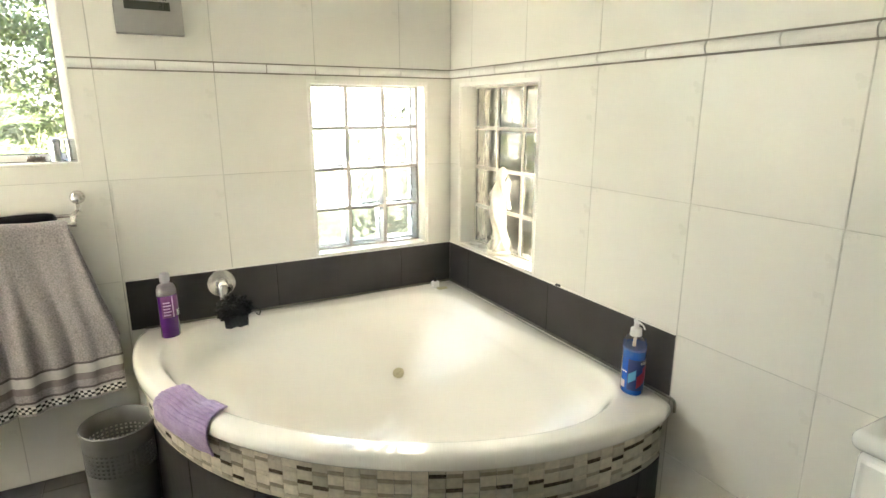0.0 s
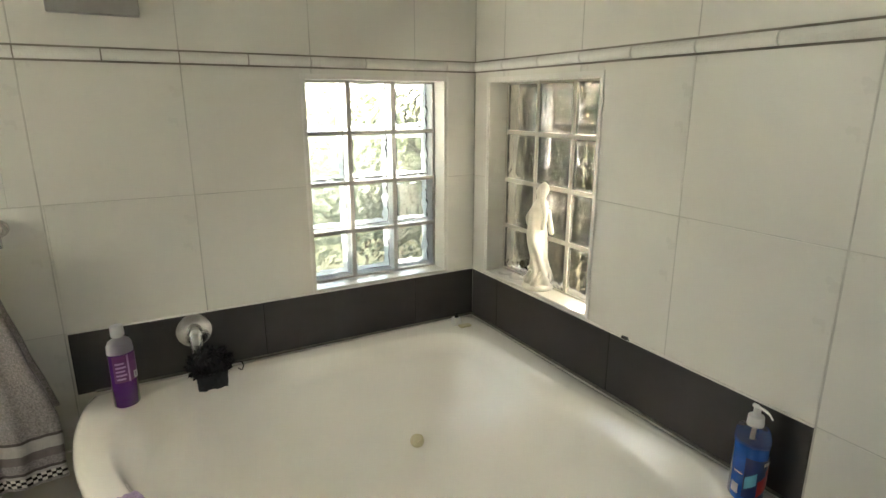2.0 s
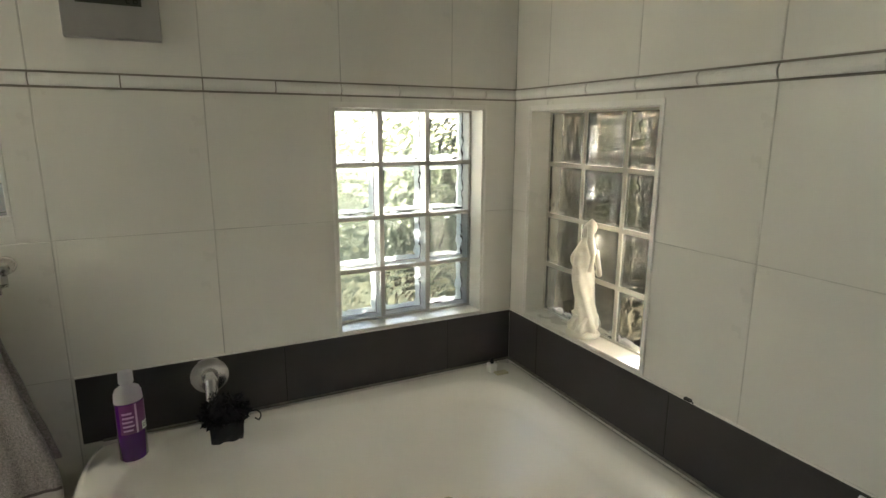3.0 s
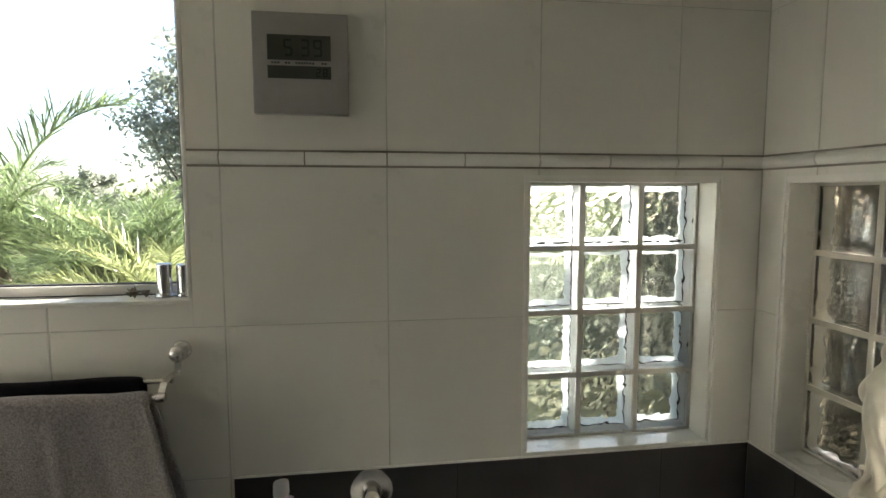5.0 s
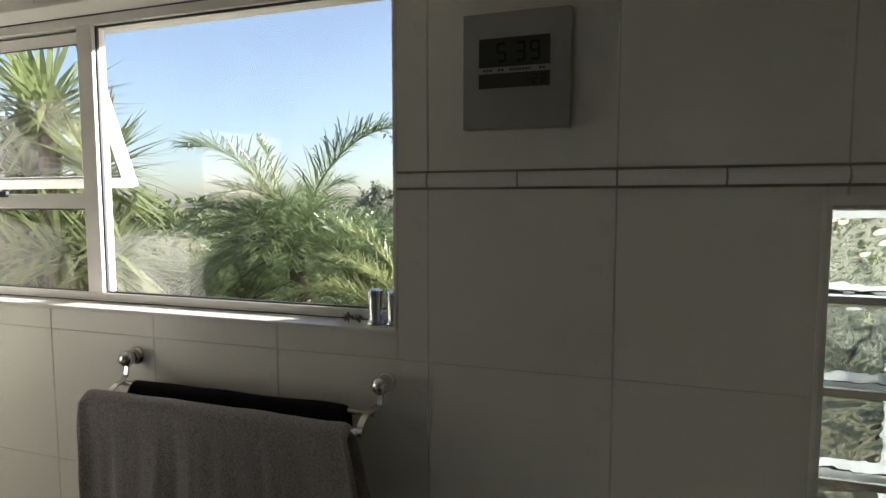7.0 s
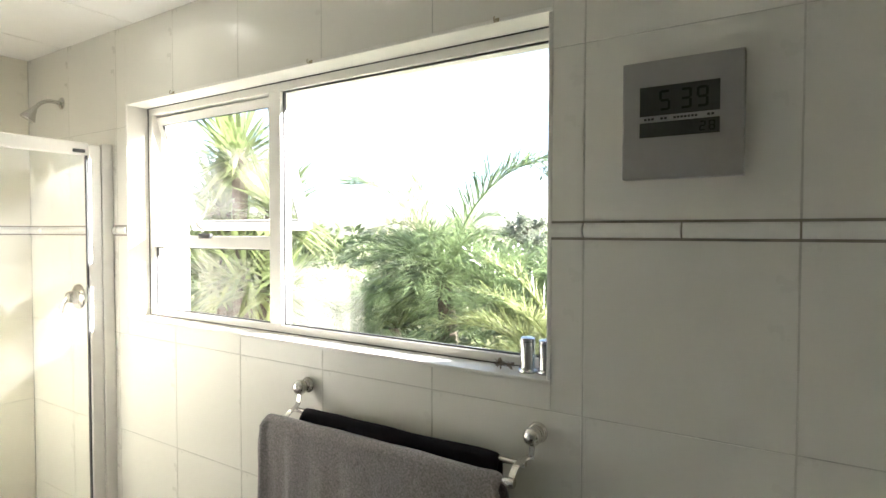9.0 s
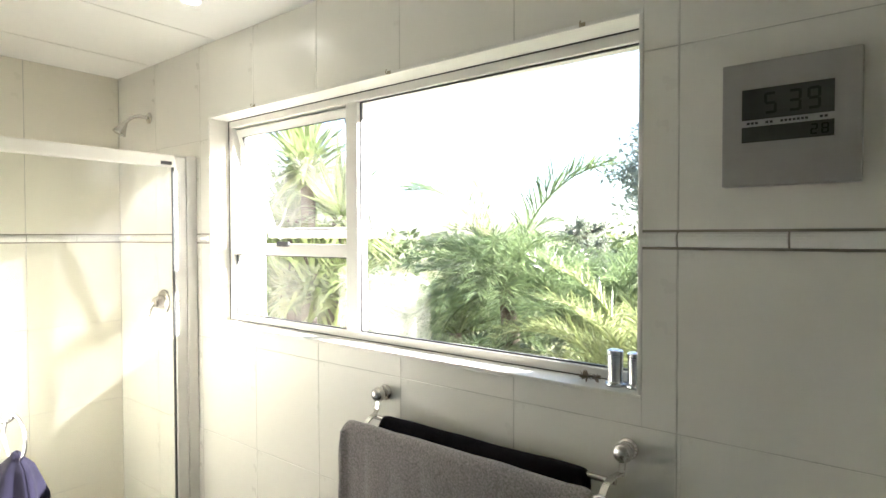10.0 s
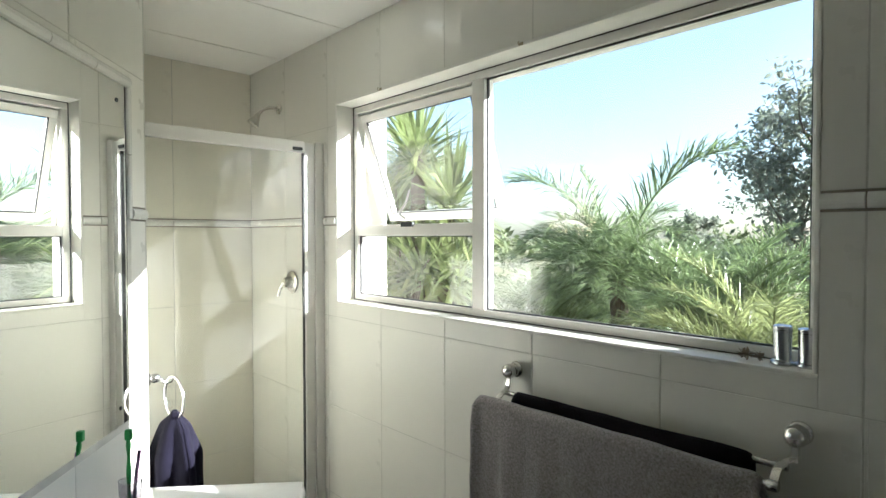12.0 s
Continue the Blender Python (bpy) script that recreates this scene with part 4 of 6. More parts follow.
def purple_bottle(x, y, z):
    ob = thing("soap_bottle", "clear bottle of purple bath liquid with a translucent cap", "bottle", at=Matrix.Translation((x, y, z)) @ Matrix.Rotation(radians(25), 4, "Z"))
    ov = Matrix.Diagonal((1.0, 0.8, 1, 1))
    b = lathe(bmesh.new(), [(0, 0.0), (0.037, 0.0), (0.042, 0.006), (0.042, 0.10), (0.042, 0.185), (0.041, 0.198), (0, 0.199)], 36, ov)
    smooth(part("liquid", b, PURPLE_LIQUID, ob, "purple liquid"))
    b = lathe(bmesh.new(), [(0.0420, 0.195), (0.0405, 0.222), (0.034, 0.236), (0.022, 0.244), (0.0165, 0.248), (0.0165, 0.256)], 36, ov)
    smooth(part("shoulder", b, FROSTED, ob, "clear plastic shoulder"))
    b = lathe(bmesh.new(), [(0, 0.253), (0.021, 0.253), (0.022, 0.256), (0.021, 0.286), (0.019, 0.290), (0, 0.290)], 28, ov)
    smooth(part("cap", b, FROSTED, ob, "translucent cap"), 30)

    def wrap(name, a0, a1, z0, z1, material, grow, parent=ob):
        bm = bmesh.new()
        n = 14
        prev = None
        for i in range(n + 1):
            a = radians(a0 + (a1 - a0) * i / n)
            col = []
            for k in range(7):
                zz = z0 + (z1 - z0) * k / 6
                r = 0.042 + grow
                col.append(bm.verts.new((r * math.cos(a), 0.8 * r * math.sin(a), zz)))
            if prev:
                for k in range(6):
                    bm.faces.new((prev[k], col[k], col[k + 1], prev[k + 1]))
            prev = col
        return smooth(part(name, bm, material, parent))
    lab = wrap("label", -150, -20, 0.095, 0.192, PURPLE_LABEL, 0.0012)
    for k in range(5):
        wrap("print_bar", -138, -100 + 6 * (k % 2), 0.105 + 0.014 * k, 0.111 + 0.014 * k, LABEL_BAR, 0.002, lab)
    wrap("label_panel", -62, -30, 0.098, 0.124, LABEL_WHITE, 0.002, lab)
    for k in range(6):
        wrap("code_bar", -59 + 4.6 * k, -57 + 4.6 * k, 0.103, 0.122, LABEL_BLACK, 0.0028, lab)
    wrap("label_strip", -88, -80, 0.095, 0.192, LABEL_BAR, 0.002, lab)
    return ob


purple_bottle(0.093, 2.545, RIM + 0.001)


def pump_bottle(x, y, z):
    ob = thing("pump_bottle", "clear pump bottle of blue soap with a navy and red label", "bottle", at=Matrix.Translation((x, y, z)) @ Matrix.Rotation(radians(-103), 4, "Z"))
    ov = Matrix.Diagonal((1.0, 0.8, 1, 1))
    b = lathe(bmesh.new(), [(0, 0.0), (0.041, 0.0), (0.046, 0.006), (0.046, 0.165), (0.045, 0.172), (0, 0.173)], 40, ov)
    smooth(part("liquid", b, BLUE_LIQUID, ob, "blue soap"))
    b = lathe(bmesh.new(), [(0.0465, 0.165), (0.046, 0.185), (0.040, 0.203), (0.026, 0.213), (0.018, 0.216)], 40, ov)
    smooth(part("shoulder", b, CLEAR_PLASTIC, ob, "clear plastic shoulder"))
    b = lathe(bmesh.new(), [(0, 0.212), (0.020, 0.212), (0.0205, 0.216), (0.019, 0.238), (0.012, 0.242), (0.009, 0.243), (0.009, 0.258), (0, 0.258)], 24)
    pump = smooth(part("pump", b, WHITE_PLASTIC, ob, "white pump"), 30)
    b = tube(bmesh.new(), [(0, 0, 0.16), (0, 0, 0.213)], 0.005, 8)
    part("dip_tube", b, WHITE_PLASTIC, pump)
    b = tube(bmesh.new(), curve_pts([(-0.012, 0, 0.262), (0.01, 0, 0.264), (0.035, 0, 0.262), (0.048, 0, 0.252)], 5), [0.0055] * 4 + [0.0035] * 6 + [0.0025] * 6, 10)
    smooth(part("spout", b, WHITE_PLASTIC, pump))

    def wrap(name, a0, a1, z0, z1, material, grow=0.001, slant=0.0, parent=ob):
        bm = bmesh.new()
        n = 12
        prev = None
        for i in range(n + 1):
            t = i / n
            a = radians(a0 + (a1 - a0) * t)
            r = 0.046 + grow
            col = [bm.verts.new((r * math.cos(a), 0.8 * r * math.sin(a), zz + slant * t)) for zz in (z0, z1)]
            if prev:
                bm.faces.new((prev[0], col[0], col[1], prev[1]))
            prev = col
        return smooth(part(name, bm, material, parent))
    lab = wrap("label", -65, 75, 0.020, 0.135, BLUE_DARK)
    wrap("label_flash", -20, 40, 0.03, 0.075, LABEL_RED, 0.002, 0.03, lab)
    wrap("label_flash", 10, 60, 0.085, 0.105, LABEL_RED, 0.002, 0.015, lab)
    wrap("label_flash", -60, -25, 0.045, 0.08, LABEL_CYAN, 0.002, 0.02, lab)
    wrap("label_panel", -105, -78, 0.022, 0.05, LABEL_WHITE, 0.001, 0, lab)
    wrap("print_bar", -100, -70, 0.082, 0.086, LABEL_WHITE, 0.001, 0, lab)
    for k in range(4):
        wrap("print_bar", -5 + 10 * k, 2 + 10 * k, 0.118, 0.128, LABEL_WHITE, 0.0026, 0.003, lab)
    return ob


pump_bottle(1.515, 1.205, RIM + 0.001)


def bath_mixer(x, z):
    ob = thing("bath_mixer", "satin chrome wall mixer with a round plate and hanging lever", "tap", at=Matrix.Translation((x, WY - 0.001, z)))
    r90 = Matrix.Rotation(radians(90), 4, "X")
    b = lathe(bmesh.new(), [(0, 0.0), (0.064, 0.0), (0.066, 0.003), (0.064, 0.008), (0.050, 0.013), (0.030, 0.015), (0, 0.016)], 44, r90)
    smooth(part("cover_plate", b, CHROME, ob))
    b = lathe(bmesh.new(), [(0.030, 0.012), (0.029, 0.020), (0.026, 0.045), (0.022, 0.054), (0, 0.056)], 32, r90)
    smooth(part("body", b, CHROME, ob))
    bm = bmesh.new()
    rows = [(0.005, -0.045, 0.021, 0.012), (-0.012, -0.055, 0.022, 0.011), (-0.045, -0.060, 0.022, 0.009), (-0.080, -0.066, 0.021, 0.008), (-0.100, -0.071, 0.018, 0.007)]
    prev = None
    for z_, y_, hw, ht in rows:
        ring = [bm.verts.new((hw * math.cos(6.283 * k / 14), y_ + ht * math.sin(6.283 * k / 14), z_)) for k in range(14)]
        if prev:
            for k in range(14):
                bm.faces.new((prev[k], prev[(k + 1) % 14], ring[(k + 1) % 14], ring[k]))
        else:
            bm.faces.new(ring)
        prev = ring
    bm.faces.new(prev[::-1])
    bmesh.ops.recalc_face_normals(bm, faces=bm.faces)
    smooth(part("lever", bm, CHROME, ob, "flat lever handle"), 60)
    return ob


bath_mixer(0.338, 0.772)


def bath_pouf(x, y, z):
    """A limp ball of black netting that lies on the rim with its cord and corner hanging out."""
    rnd = random.Random(3)
    quads = []
    for k in range(1200):
        d = Vector([rnd.gauss(0, 1) for _ in range(3)]).normalized()
        c = Vector((d.x * 0.085, d.y * 0.055, 0.066 + d.z * 0.064)) * rnd.uniform(0.55, 1.0)
        c.z = max(0.002, c.z)
        a = Vector([rnd.gauss(0, 1) for _ in range(3)]).normalized() * rnd.uniform(0.008, 0.020)
        b = a.cross(d).normalized() * rnd.uniform(0.004, 0.009)
        p = [c - a, c + b, c + a, c - b]
        quads.append([Vector((q.x, q.y, max(0.001, q.z))) for q in p])
    ob = mesh_object("bath_pouf", leaf_mesh("bath_pouf", quads, BLACK_NET), None)
    ob.location = (x, y, z)
    tagged(ob, "limp black netting bath pouf lying under mixer", "bath pouf")
    loop = bmesh.new()
    tube(loop, curve_pts([(0.06, -0.01, 0.05), (0.10, -0.015, 0.055), (0.115, -0.02, 0.04), (0.108, -0.02, 0.02), (0.095, -0.02, 0.03)], 6), 0.0025, 6)
    part("cord", loop, BLACK, ob, "looped black cord")
    flap = bmesh.new()
    n = 8
    g = [[flap.verts.new((-0.055 + 0.11 * i / n * (1 - 0.1 * j / n), -0.045 - 0.055 * j / n, 0.035 * (1 - j / n) ** 2 + 0.004 + 0.003 * math.sin(i * 1.7 + j))) for i in range(n + 1)] for j in range(n + 1)]
    for j in range(n):
        for i in range(n):
            flap.faces.new((g[j][i], g[j][i + 1], g[j + 1][i + 1], g[j + 1][i]))
    part("net_flap", flap, BLACK_NET, ob, "frayed net edge")
    return ob


bath_pouf(0.372, 2.595, RIM + 0.001)


def corner_soap(x, y, z):
    ob = thing("plug_stopper", "small white plastic stopper with a beige pad in the bath corner", "stopper", at=Matrix.Translation((x, y, z)))
    part("block", boxed(-0.018, 0.018, -0.018, 0.018, 0, 0.038, bevel=0.005), WHITE_PLASTIC, ob)
    b = lathe(bmesh.new(), [(0, 0.062), (0.006, 0.06), (0.008, 0.045), (0.009, 0.038), (0, 0.037)], 14)
    smooth(part("pull", b, BLACK, ob, "dark pull"))
    part("pad", boxed(-0.005, 0.052, -0.055, -0.022, 0, 0.009, bevel=0.004), BEIGE_PLASTIC, ob, "beige pad")
    return ob


corner_soap(1.452, 2.602, RIM + 0.001)


# face cloth folded over the bath rim
def facecloth_fn(u, v):
    th = 0.430 + 0.175 * u
    along = 0.006 * math.sin(u * 9) * (1 - v)
    prof = [(-0.10, RIM + 0.005), (-0.055, RIM + 0.010), (-0.02, RIM + 0.008), (0.002, RIM - 0.008), (0.010, RIM - 0.03), (0.010, RIM - 0.055), (0.009, RIM - 0.07), (0.006, RIM - 0.088)]
    f = v * (len(prof) - 1)
    i = min(len(prof) - 2, int(f))
    a, b = prof[i], prof[i + 1]
    inset = a[0] + (b[0] - a[0]) * (f - i)
    z = a[1] + (b[1] - a[1]) * (f - i)
    r = bath_out(th) + inset + 0.003 + 0.004 * noise.noise(Vector((u * 6, v * 5, 1))) + 0.003
    skew = 0.03 * (v - 0.4) * (u - 0.3)
    return Vector((WX - r * math.cos(th + skew), WY - r * math.sin(th + skew), z + along + 0.004 * noise.noise(Vector((u * 9, v * 7, 4))) + 0.0016 * math.sin(v * 95 + 2 * math.sin(u * 5)) - 0.02 * v * u))


cloth("face_cloth", "lilac terry face cloth draped over white bath rim", "cloth", facecloth_fn, 40, 110, LILAC, 0.006)


# figurine: one plain mesh
def figurine(x, y, z):
    bm = bmesh.new()
    lathe(bm, [(0, 0), (0.062, 0), (0.066, 0.006), (0.064, 0.016), (0.055, 0.022), (0, 0.024)], 36)
    seg, rows = 36, 64
    rings = []
    H = 0.448
    prof = [(0.0, 0.058), (0.05, 0.060), (0.10, 0.052), (0.17, 0.043), (0.25, 0.040), (0.33, 0.043), (0.42, 0.047), (0.50, 0.046), (0.58, 0.041), (0.64, 0.040), (0.70, 0.043), (0.76, 0.039), (0.80, 0.030), (0.835, 0.020), (0.86, 0.022), (0.90, 0.029), (0.94, 0.028), (0.975, 0.018), (1.0, 0.004)]
    for j in range(rows + 1):
        t = j / rows
        i = max(k for k in range(len(prof)) if prof[k][0] <= t + 1e-9)
        i = min(i, len(prof) - 2)
        f = (t - prof[i][0]) / (prof[i + 1][0] - prof[i][0])
        r = prof[i][1] + (prof[i + 1][1] - prof[i][1]) * f
        cx = 0.016 * math.sin(t * 5.2 - 0.6) * (1 - 0.4 * t)
        cy = 0.010 * math.sin(t * 6.5 + 0.5)
        ring = []
        for k in range(seg):
            a = 6.283185 * k / seg
            fold = 1 + (0.20 * math.sin(a * 6 + t * 13) * max(0.25, 1 - t * 1.2) * (1 if t < 0.8 else 0.3) + 0.10 * noise.noise(Vector((math.cos(a) * 2, math.sin(a) * 2, t * 14))))
            rx, ry = (1.0, 0.82)
            ring.append(bm.verts.new((cx + r * rx * fold * math.cos(a), cy + r * ry * fold * math.sin(a), 0.02 + t * (H - 0.02))))
        rings.append(ring)
    for a, b in zip(rings, rings[1:]):
        for k in range(seg):
            bm.faces.new((a[k], a[(k + 1) % seg], b[(k + 1) % seg], b[k]))
    bm.faces.new(rings[-1])
    tube(bm, curve_pts([(0.0, 0.036, 0.335), (0.015, 0.055, 0.29), (-0.01, 0.050, 0.245), (-0.035, 0.028, 0.25)], 5), 0.010, 10)
    tube(bm, curve_pts([(0.0, -0.036, 0.335), (0.014, -0.050, 0.30), (0.0, -0.046, 0.265), (-0.03, -0.020, 0.26)], 5), 0.010, 10)
    tube(bm, curve_pts([(0.02, 0.02, 0.43), (0.035, 0.03, 0.38), (0.03, 0.04, 0.32), (0.035, 0.035, 0.26)], 5), [0.013] * 10 + [0.009] * 6, 10)
    for k in range(5):
        a = k * 1.3
        tube(bm, curve_pts([(0.045 * math.cos(a), 0.045 * math.sin(a), 0.02), (0.055 * math.cos(a + 0.4), 0.05 * math.sin(a + 0.4), 0.05), (0.043 * math.cos(a + 0.9), 0.043 * math.sin(a + 0.9), 0.085)], 4), [0.012] * 5 + [0.008] * 4, 8)
    bmesh.ops.recalc_face_normals(bm, faces=bm.faces)
    ob = part("figurine", bm, IVORY)
    ob.matrix_world = Matrix.Translation((x, y, z)) @ Matrix.Rotation(radians(200), 4, "Z")
    smooth(ob, 70)
    return tagged(ob, "slender ivory resin figurine on a round base on the tiled sill", "figurine")


figurine(1.648, 2.262, HB[2] + 0.0125)


# ---- wall clock ----
SEGS = {"5": "afgcd", "3": "abgcd", "9": "abcdfg", "2": "abged", "8": "abcdefg"}


def digit(bm, ch, x, z, w, h, t, y):
    bars = {"a": (x + t * 0.6, x + w - t * 0.6, z + h - t, z + h), "g": (x + t * 0.6, x + w - t * 0.6, z + h / 2 - t / 2, z + h / 2 + t / 2), "d": (x + t * 0.6, x + w - t * 0.6, z, z + t),
            "f": (x, x + t, z + h / 2 + t * 0.3, z + h - t * 0.4), "b": (x + w - t, x + w, z + h / 2 + t * 0.3, z + h - t * 0.4), "e": (x, x + t, z + t * 0.4, z + h / 2 - t * 0.3), "c": (x + w - t, x + w, z + t * 0.4, z + h / 2 - t * 0.3)}
    for s in SEGS[ch]:
        q = bars[s]
        box(bm, q[0], q[1], y - 0.0012, y, q[2], q[3])


def wall_clock():
    x0, x1, z0, z1 = 0.032, 0.288, 1.887, 2.158
    ob = thing("wall_clock", "square silver digital wall clock with a dark display reading 5 39", "clock", at=Matrix.Translation((x0, WY - 0.0015, z0)))
    w, h = x1 - x0, z1 - z0
    part("case", boxed(0, w, -0.034, 0, 0, h, bevel=0.003, seg=3), CLOCK_BODY, ob, "silver plastic case")
    d0, d1 = 0.040, 0.209
    dz1 = 2.098 - z0
    scr = part("display", boxed(d0, d1, -0.0352, -0.0325, dz1 - 0.067, dz1), LCD, ob, "dark grey-green LCD")
    low = part("lower_display", boxed(d0, d1, -0.0352, -0.0325, dz1 - 0.116, dz1 - 0.082), LCD, ob, "narrow lower LCD")
    for ch, dx in (("5", 0.043), ("3", 0.088), ("9", 0.122)):
        b = bmesh.new()
        digit(b, ch, d0 + dx, dz1 - 0.057, 0.024, 0.046, 0.0055, -0.0352)
        part("digit", b, LCD_INK, scr, "black LCD digit")
    for ch, dx in (("2", 0.128), ("8", 0.147)):
        b = bmesh.new()
        digit(b, ch, d0 + dx, dz1 - 0.110, 0.013, 0.022, 0.003, -0.0352)
        part("digit", b, LCD_INK, low, "black LCD digit")
    part("caption_strip", boxed(d0, d1, -0.0350, -0.0325, dz1 - 0.080, dz1 - 0.069), CLOCK_BODY, ob)
    b = bmesh.new()
    for u0, u1 in ((0.010, 0.034), (0.046, 0.062), (0.074, 0.126), (0.144, 0.160)):
        n = max(2, int((u1 - u0) / 0.007))
        for k in range(n):
            box(b, d0 + u0 + (u1 - u0) * k / n, d0 + u0 + (u1 - u0) * (k + 0.7) / n, -0.0357, -0.035, dz1 - 0.077, dz1 - 0.072)
    part("caption_print", b, LABEL_BLACK, ob, "tiny dark captions")
    return ob


wall_clock()


# ---- towel rail and towels ----
BAR1, BAR2 = (2.628, 1.163), (2.560, 1.140)


def strap(ctrl, width, thick):
    """A flat metal strip bent along a curve, its width along x."""
    pts = [Vector(q) for q in curve_pts(ctrl, 6)]
    bm = bmesh.new()
    rings = []
    for i, q in enumerate(pts):
        tang = (pts[min(i + 1, len(pts) - 1)] - pts[max(i - 1, 0)]).normalized()
        out = Vector((1, 0, 0)).cross(tang).normalized() * thick * 0.5
        side = Vector((width * 0.5, 0, 0))
        rings.append([bm.verts.new(q + a) for a in (side * 0.85 + out, side + out * 0.4, side - out * 0.4, side * 0.85 - out, -side * 0.85 - out, -side - out * 0.4, -side + out * 0.4, -side * 0.85 + out)])
    for a, b in zip(rings, rings[1:]):
        for k in range(8):
            bm.faces.new((a[k], a[(k + 1) % 8], b[(k + 1) % 8], b[k]))
    bm.faces.new(rings[0]), bm.faces.new(rings[-1])
    bmesh.ops.recalc_face_normals(bm, faces=bm.faces)
    return bm


def towel_rail():
    ob = thing("towel_rail", "satin chrome double towel rail with ball-ended brackets", "towel rail", at=Matrix.Translation((0, 0, 0)))
    r90 = Matrix.Rotation(radians(90), 4, "X")
    for x in (-0.190, -1.050):
        m = Matrix.Translation((x, WY - 0.001, 1.229)) @ r90
        b = lathe(bmesh.new(), [(0, 0), (0.027, 0), (0.028, 0.004), (0.025, 0.010), (0.022, 0.012), (0.022, 0.018), (0.019, 0.022), (0.023, 0.030), (0.025, 0.040), (0.022, 0.052), (0.014, 0.060), (0, 0.063)], 32, m)
        br = smooth(part("bracket_knob", b, CHROME, ob, "turned chrome rose with a ball"))
        s = 1 if x > -0.5 else -1
        part("bracket_stem", strap([(x, WY - 0.042, 1.212), (x, WY - 0.044, 1.192), (x, WY - 0.050, 1.172)], 0.017, 0.006), CHROME, br)
        arm = [(x, WY - 0.046, 1.180), (x - s * 0.014, WY - 0.072, 1.172), (x - s * 0.018, WY - 0.098, 1.166), (x - s * 0.018, WY - 0.122, 1.152), (x - s * 0.016, BAR2[0] + 0.004, BAR2[1] + 0.004)]
        part("bracket_arm", strap(arm, 0.020, 0.005), CHROME, br, "flat curved chrome strap")
        b = lathe(bmesh.new(), [(0, -0.012), (0.011, -0.012), (0.0125, -0.009), (0.0125, 0.009), (0.011, 0.012), (0, 0.012)], 20, Matrix.Translation((x - s * 0.016, BAR2[0], BAR2[1])) @ Matrix.Rotation(radians(90), 4, "Y"))
        smooth(part("bar_end", b, CHROME, br))
    for y, z in (BAR1, BAR2):
        b = tube(bmesh.new(), [(-1.045, y, z), (-0.195, y, z)], 0.008, 14)
        smooth(part("bar", b, CHROME, ob), 50)
    return ob


towel_rail()


def drape(bar, x0, x1, top_r, front_len, back_len, fold, flare0, flare1, seed):
    """A towel over a bar: up the back, over, and down the front with folds that open downwards."""
    y, z = bar

    def fn(u, v):
        tot = front_len(u) + back_len + math.pi * top_r
        s = v * tot
        if s < back_len:
            yy, zz, depth, front = y + top_r, z - (back_len - s), (back_len - s), 0
        elif s < back_len + math.pi * top_r:
            a = (s - back_len) / top_r
            yy, zz, depth, front = y + top_r * math.cos(a), z + top_r * math.sin(a), 0, 0
        else:
            depth = s - back_len - math.pi * top_r
            yy, zz, front = y - top_r, z - depth, 1
        k = min(1, depth / 0.5)
        w = noise.noise(Vector((u * 5.5, seed, k * 0.8))) + 0.6 * noise.noise(Vector((u * 15, seed + 4, k * 1.0))) + 0.35 * noise.noise(Vector((u * 34, seed + 7, k * 1.4)))
        xx = x0 + (x1 - x0) * u
        xx += (flare1 * u ** 3 - flare0 * (1 - u) ** 3) * k + 0.006 * noise.noise(Vector((u * 3, depth * 8, seed)))
        yy -= fold * front * (0.12 + k) * (w + 0.35) - 0.25 * fold * (1 - front) * w * k
        yy = min(yy, WY - 0.014)
        end = max(0.0, 1 - min(u, 1 - u) / 0.035)
        sag = 0.006 * noise.noise(Vector((u * 4, seed + 9, 0))) - top_r * 0.9 * end ** 3 * (1 - k)
        yy -= 0.012 * end ** 2 * front * (1 - 0.5 * k)
        return Vector((xx, yy, zz + sag))
    return fn


fn = drape(BAR1, -0.995, -0.268, 0.0125, lambda u: 0.42, 0.36, 0.004, 0.0, 0.0, 2.0)
cloth("hand_towel", "black terry towel hung over the back bar of rail", "towel", fn, 60, 60, BLACK_TOWEL, 0.008)
MATS = [GREY_TOWEL, BAND_DARK, BAND_MAUVE, BAND_LIGHT, CHECK_BLACK, CHECK_WHITE]
TV = 128


def towel_pick(i, j):
    k = TV - 1 - j
    if k < 1: return 0
    if k < 4: return 4 if (i // 1 + k) % 2 else 5
    if k < 5: return 3
    if k < 6: return 1
    if k < 9: return 0
    if k < 12: return 2
    if k < 16: return 3
    if k < 17: return 1
    return 0


def bath_front(u):
    return 0.725 + 0.16 * (1 - u)


fn = drape(BAR2, -1.100, -0.228, 0.0145, bath_front, 0.50, 0.045, 0.02, 0.125, 6.0)
cloth("bath_towel", "grey terry bath towel with a striped and checkered hem", "towel", fn, 84, TV, None, 0.012, mats=MATS, pick=towel_pick)


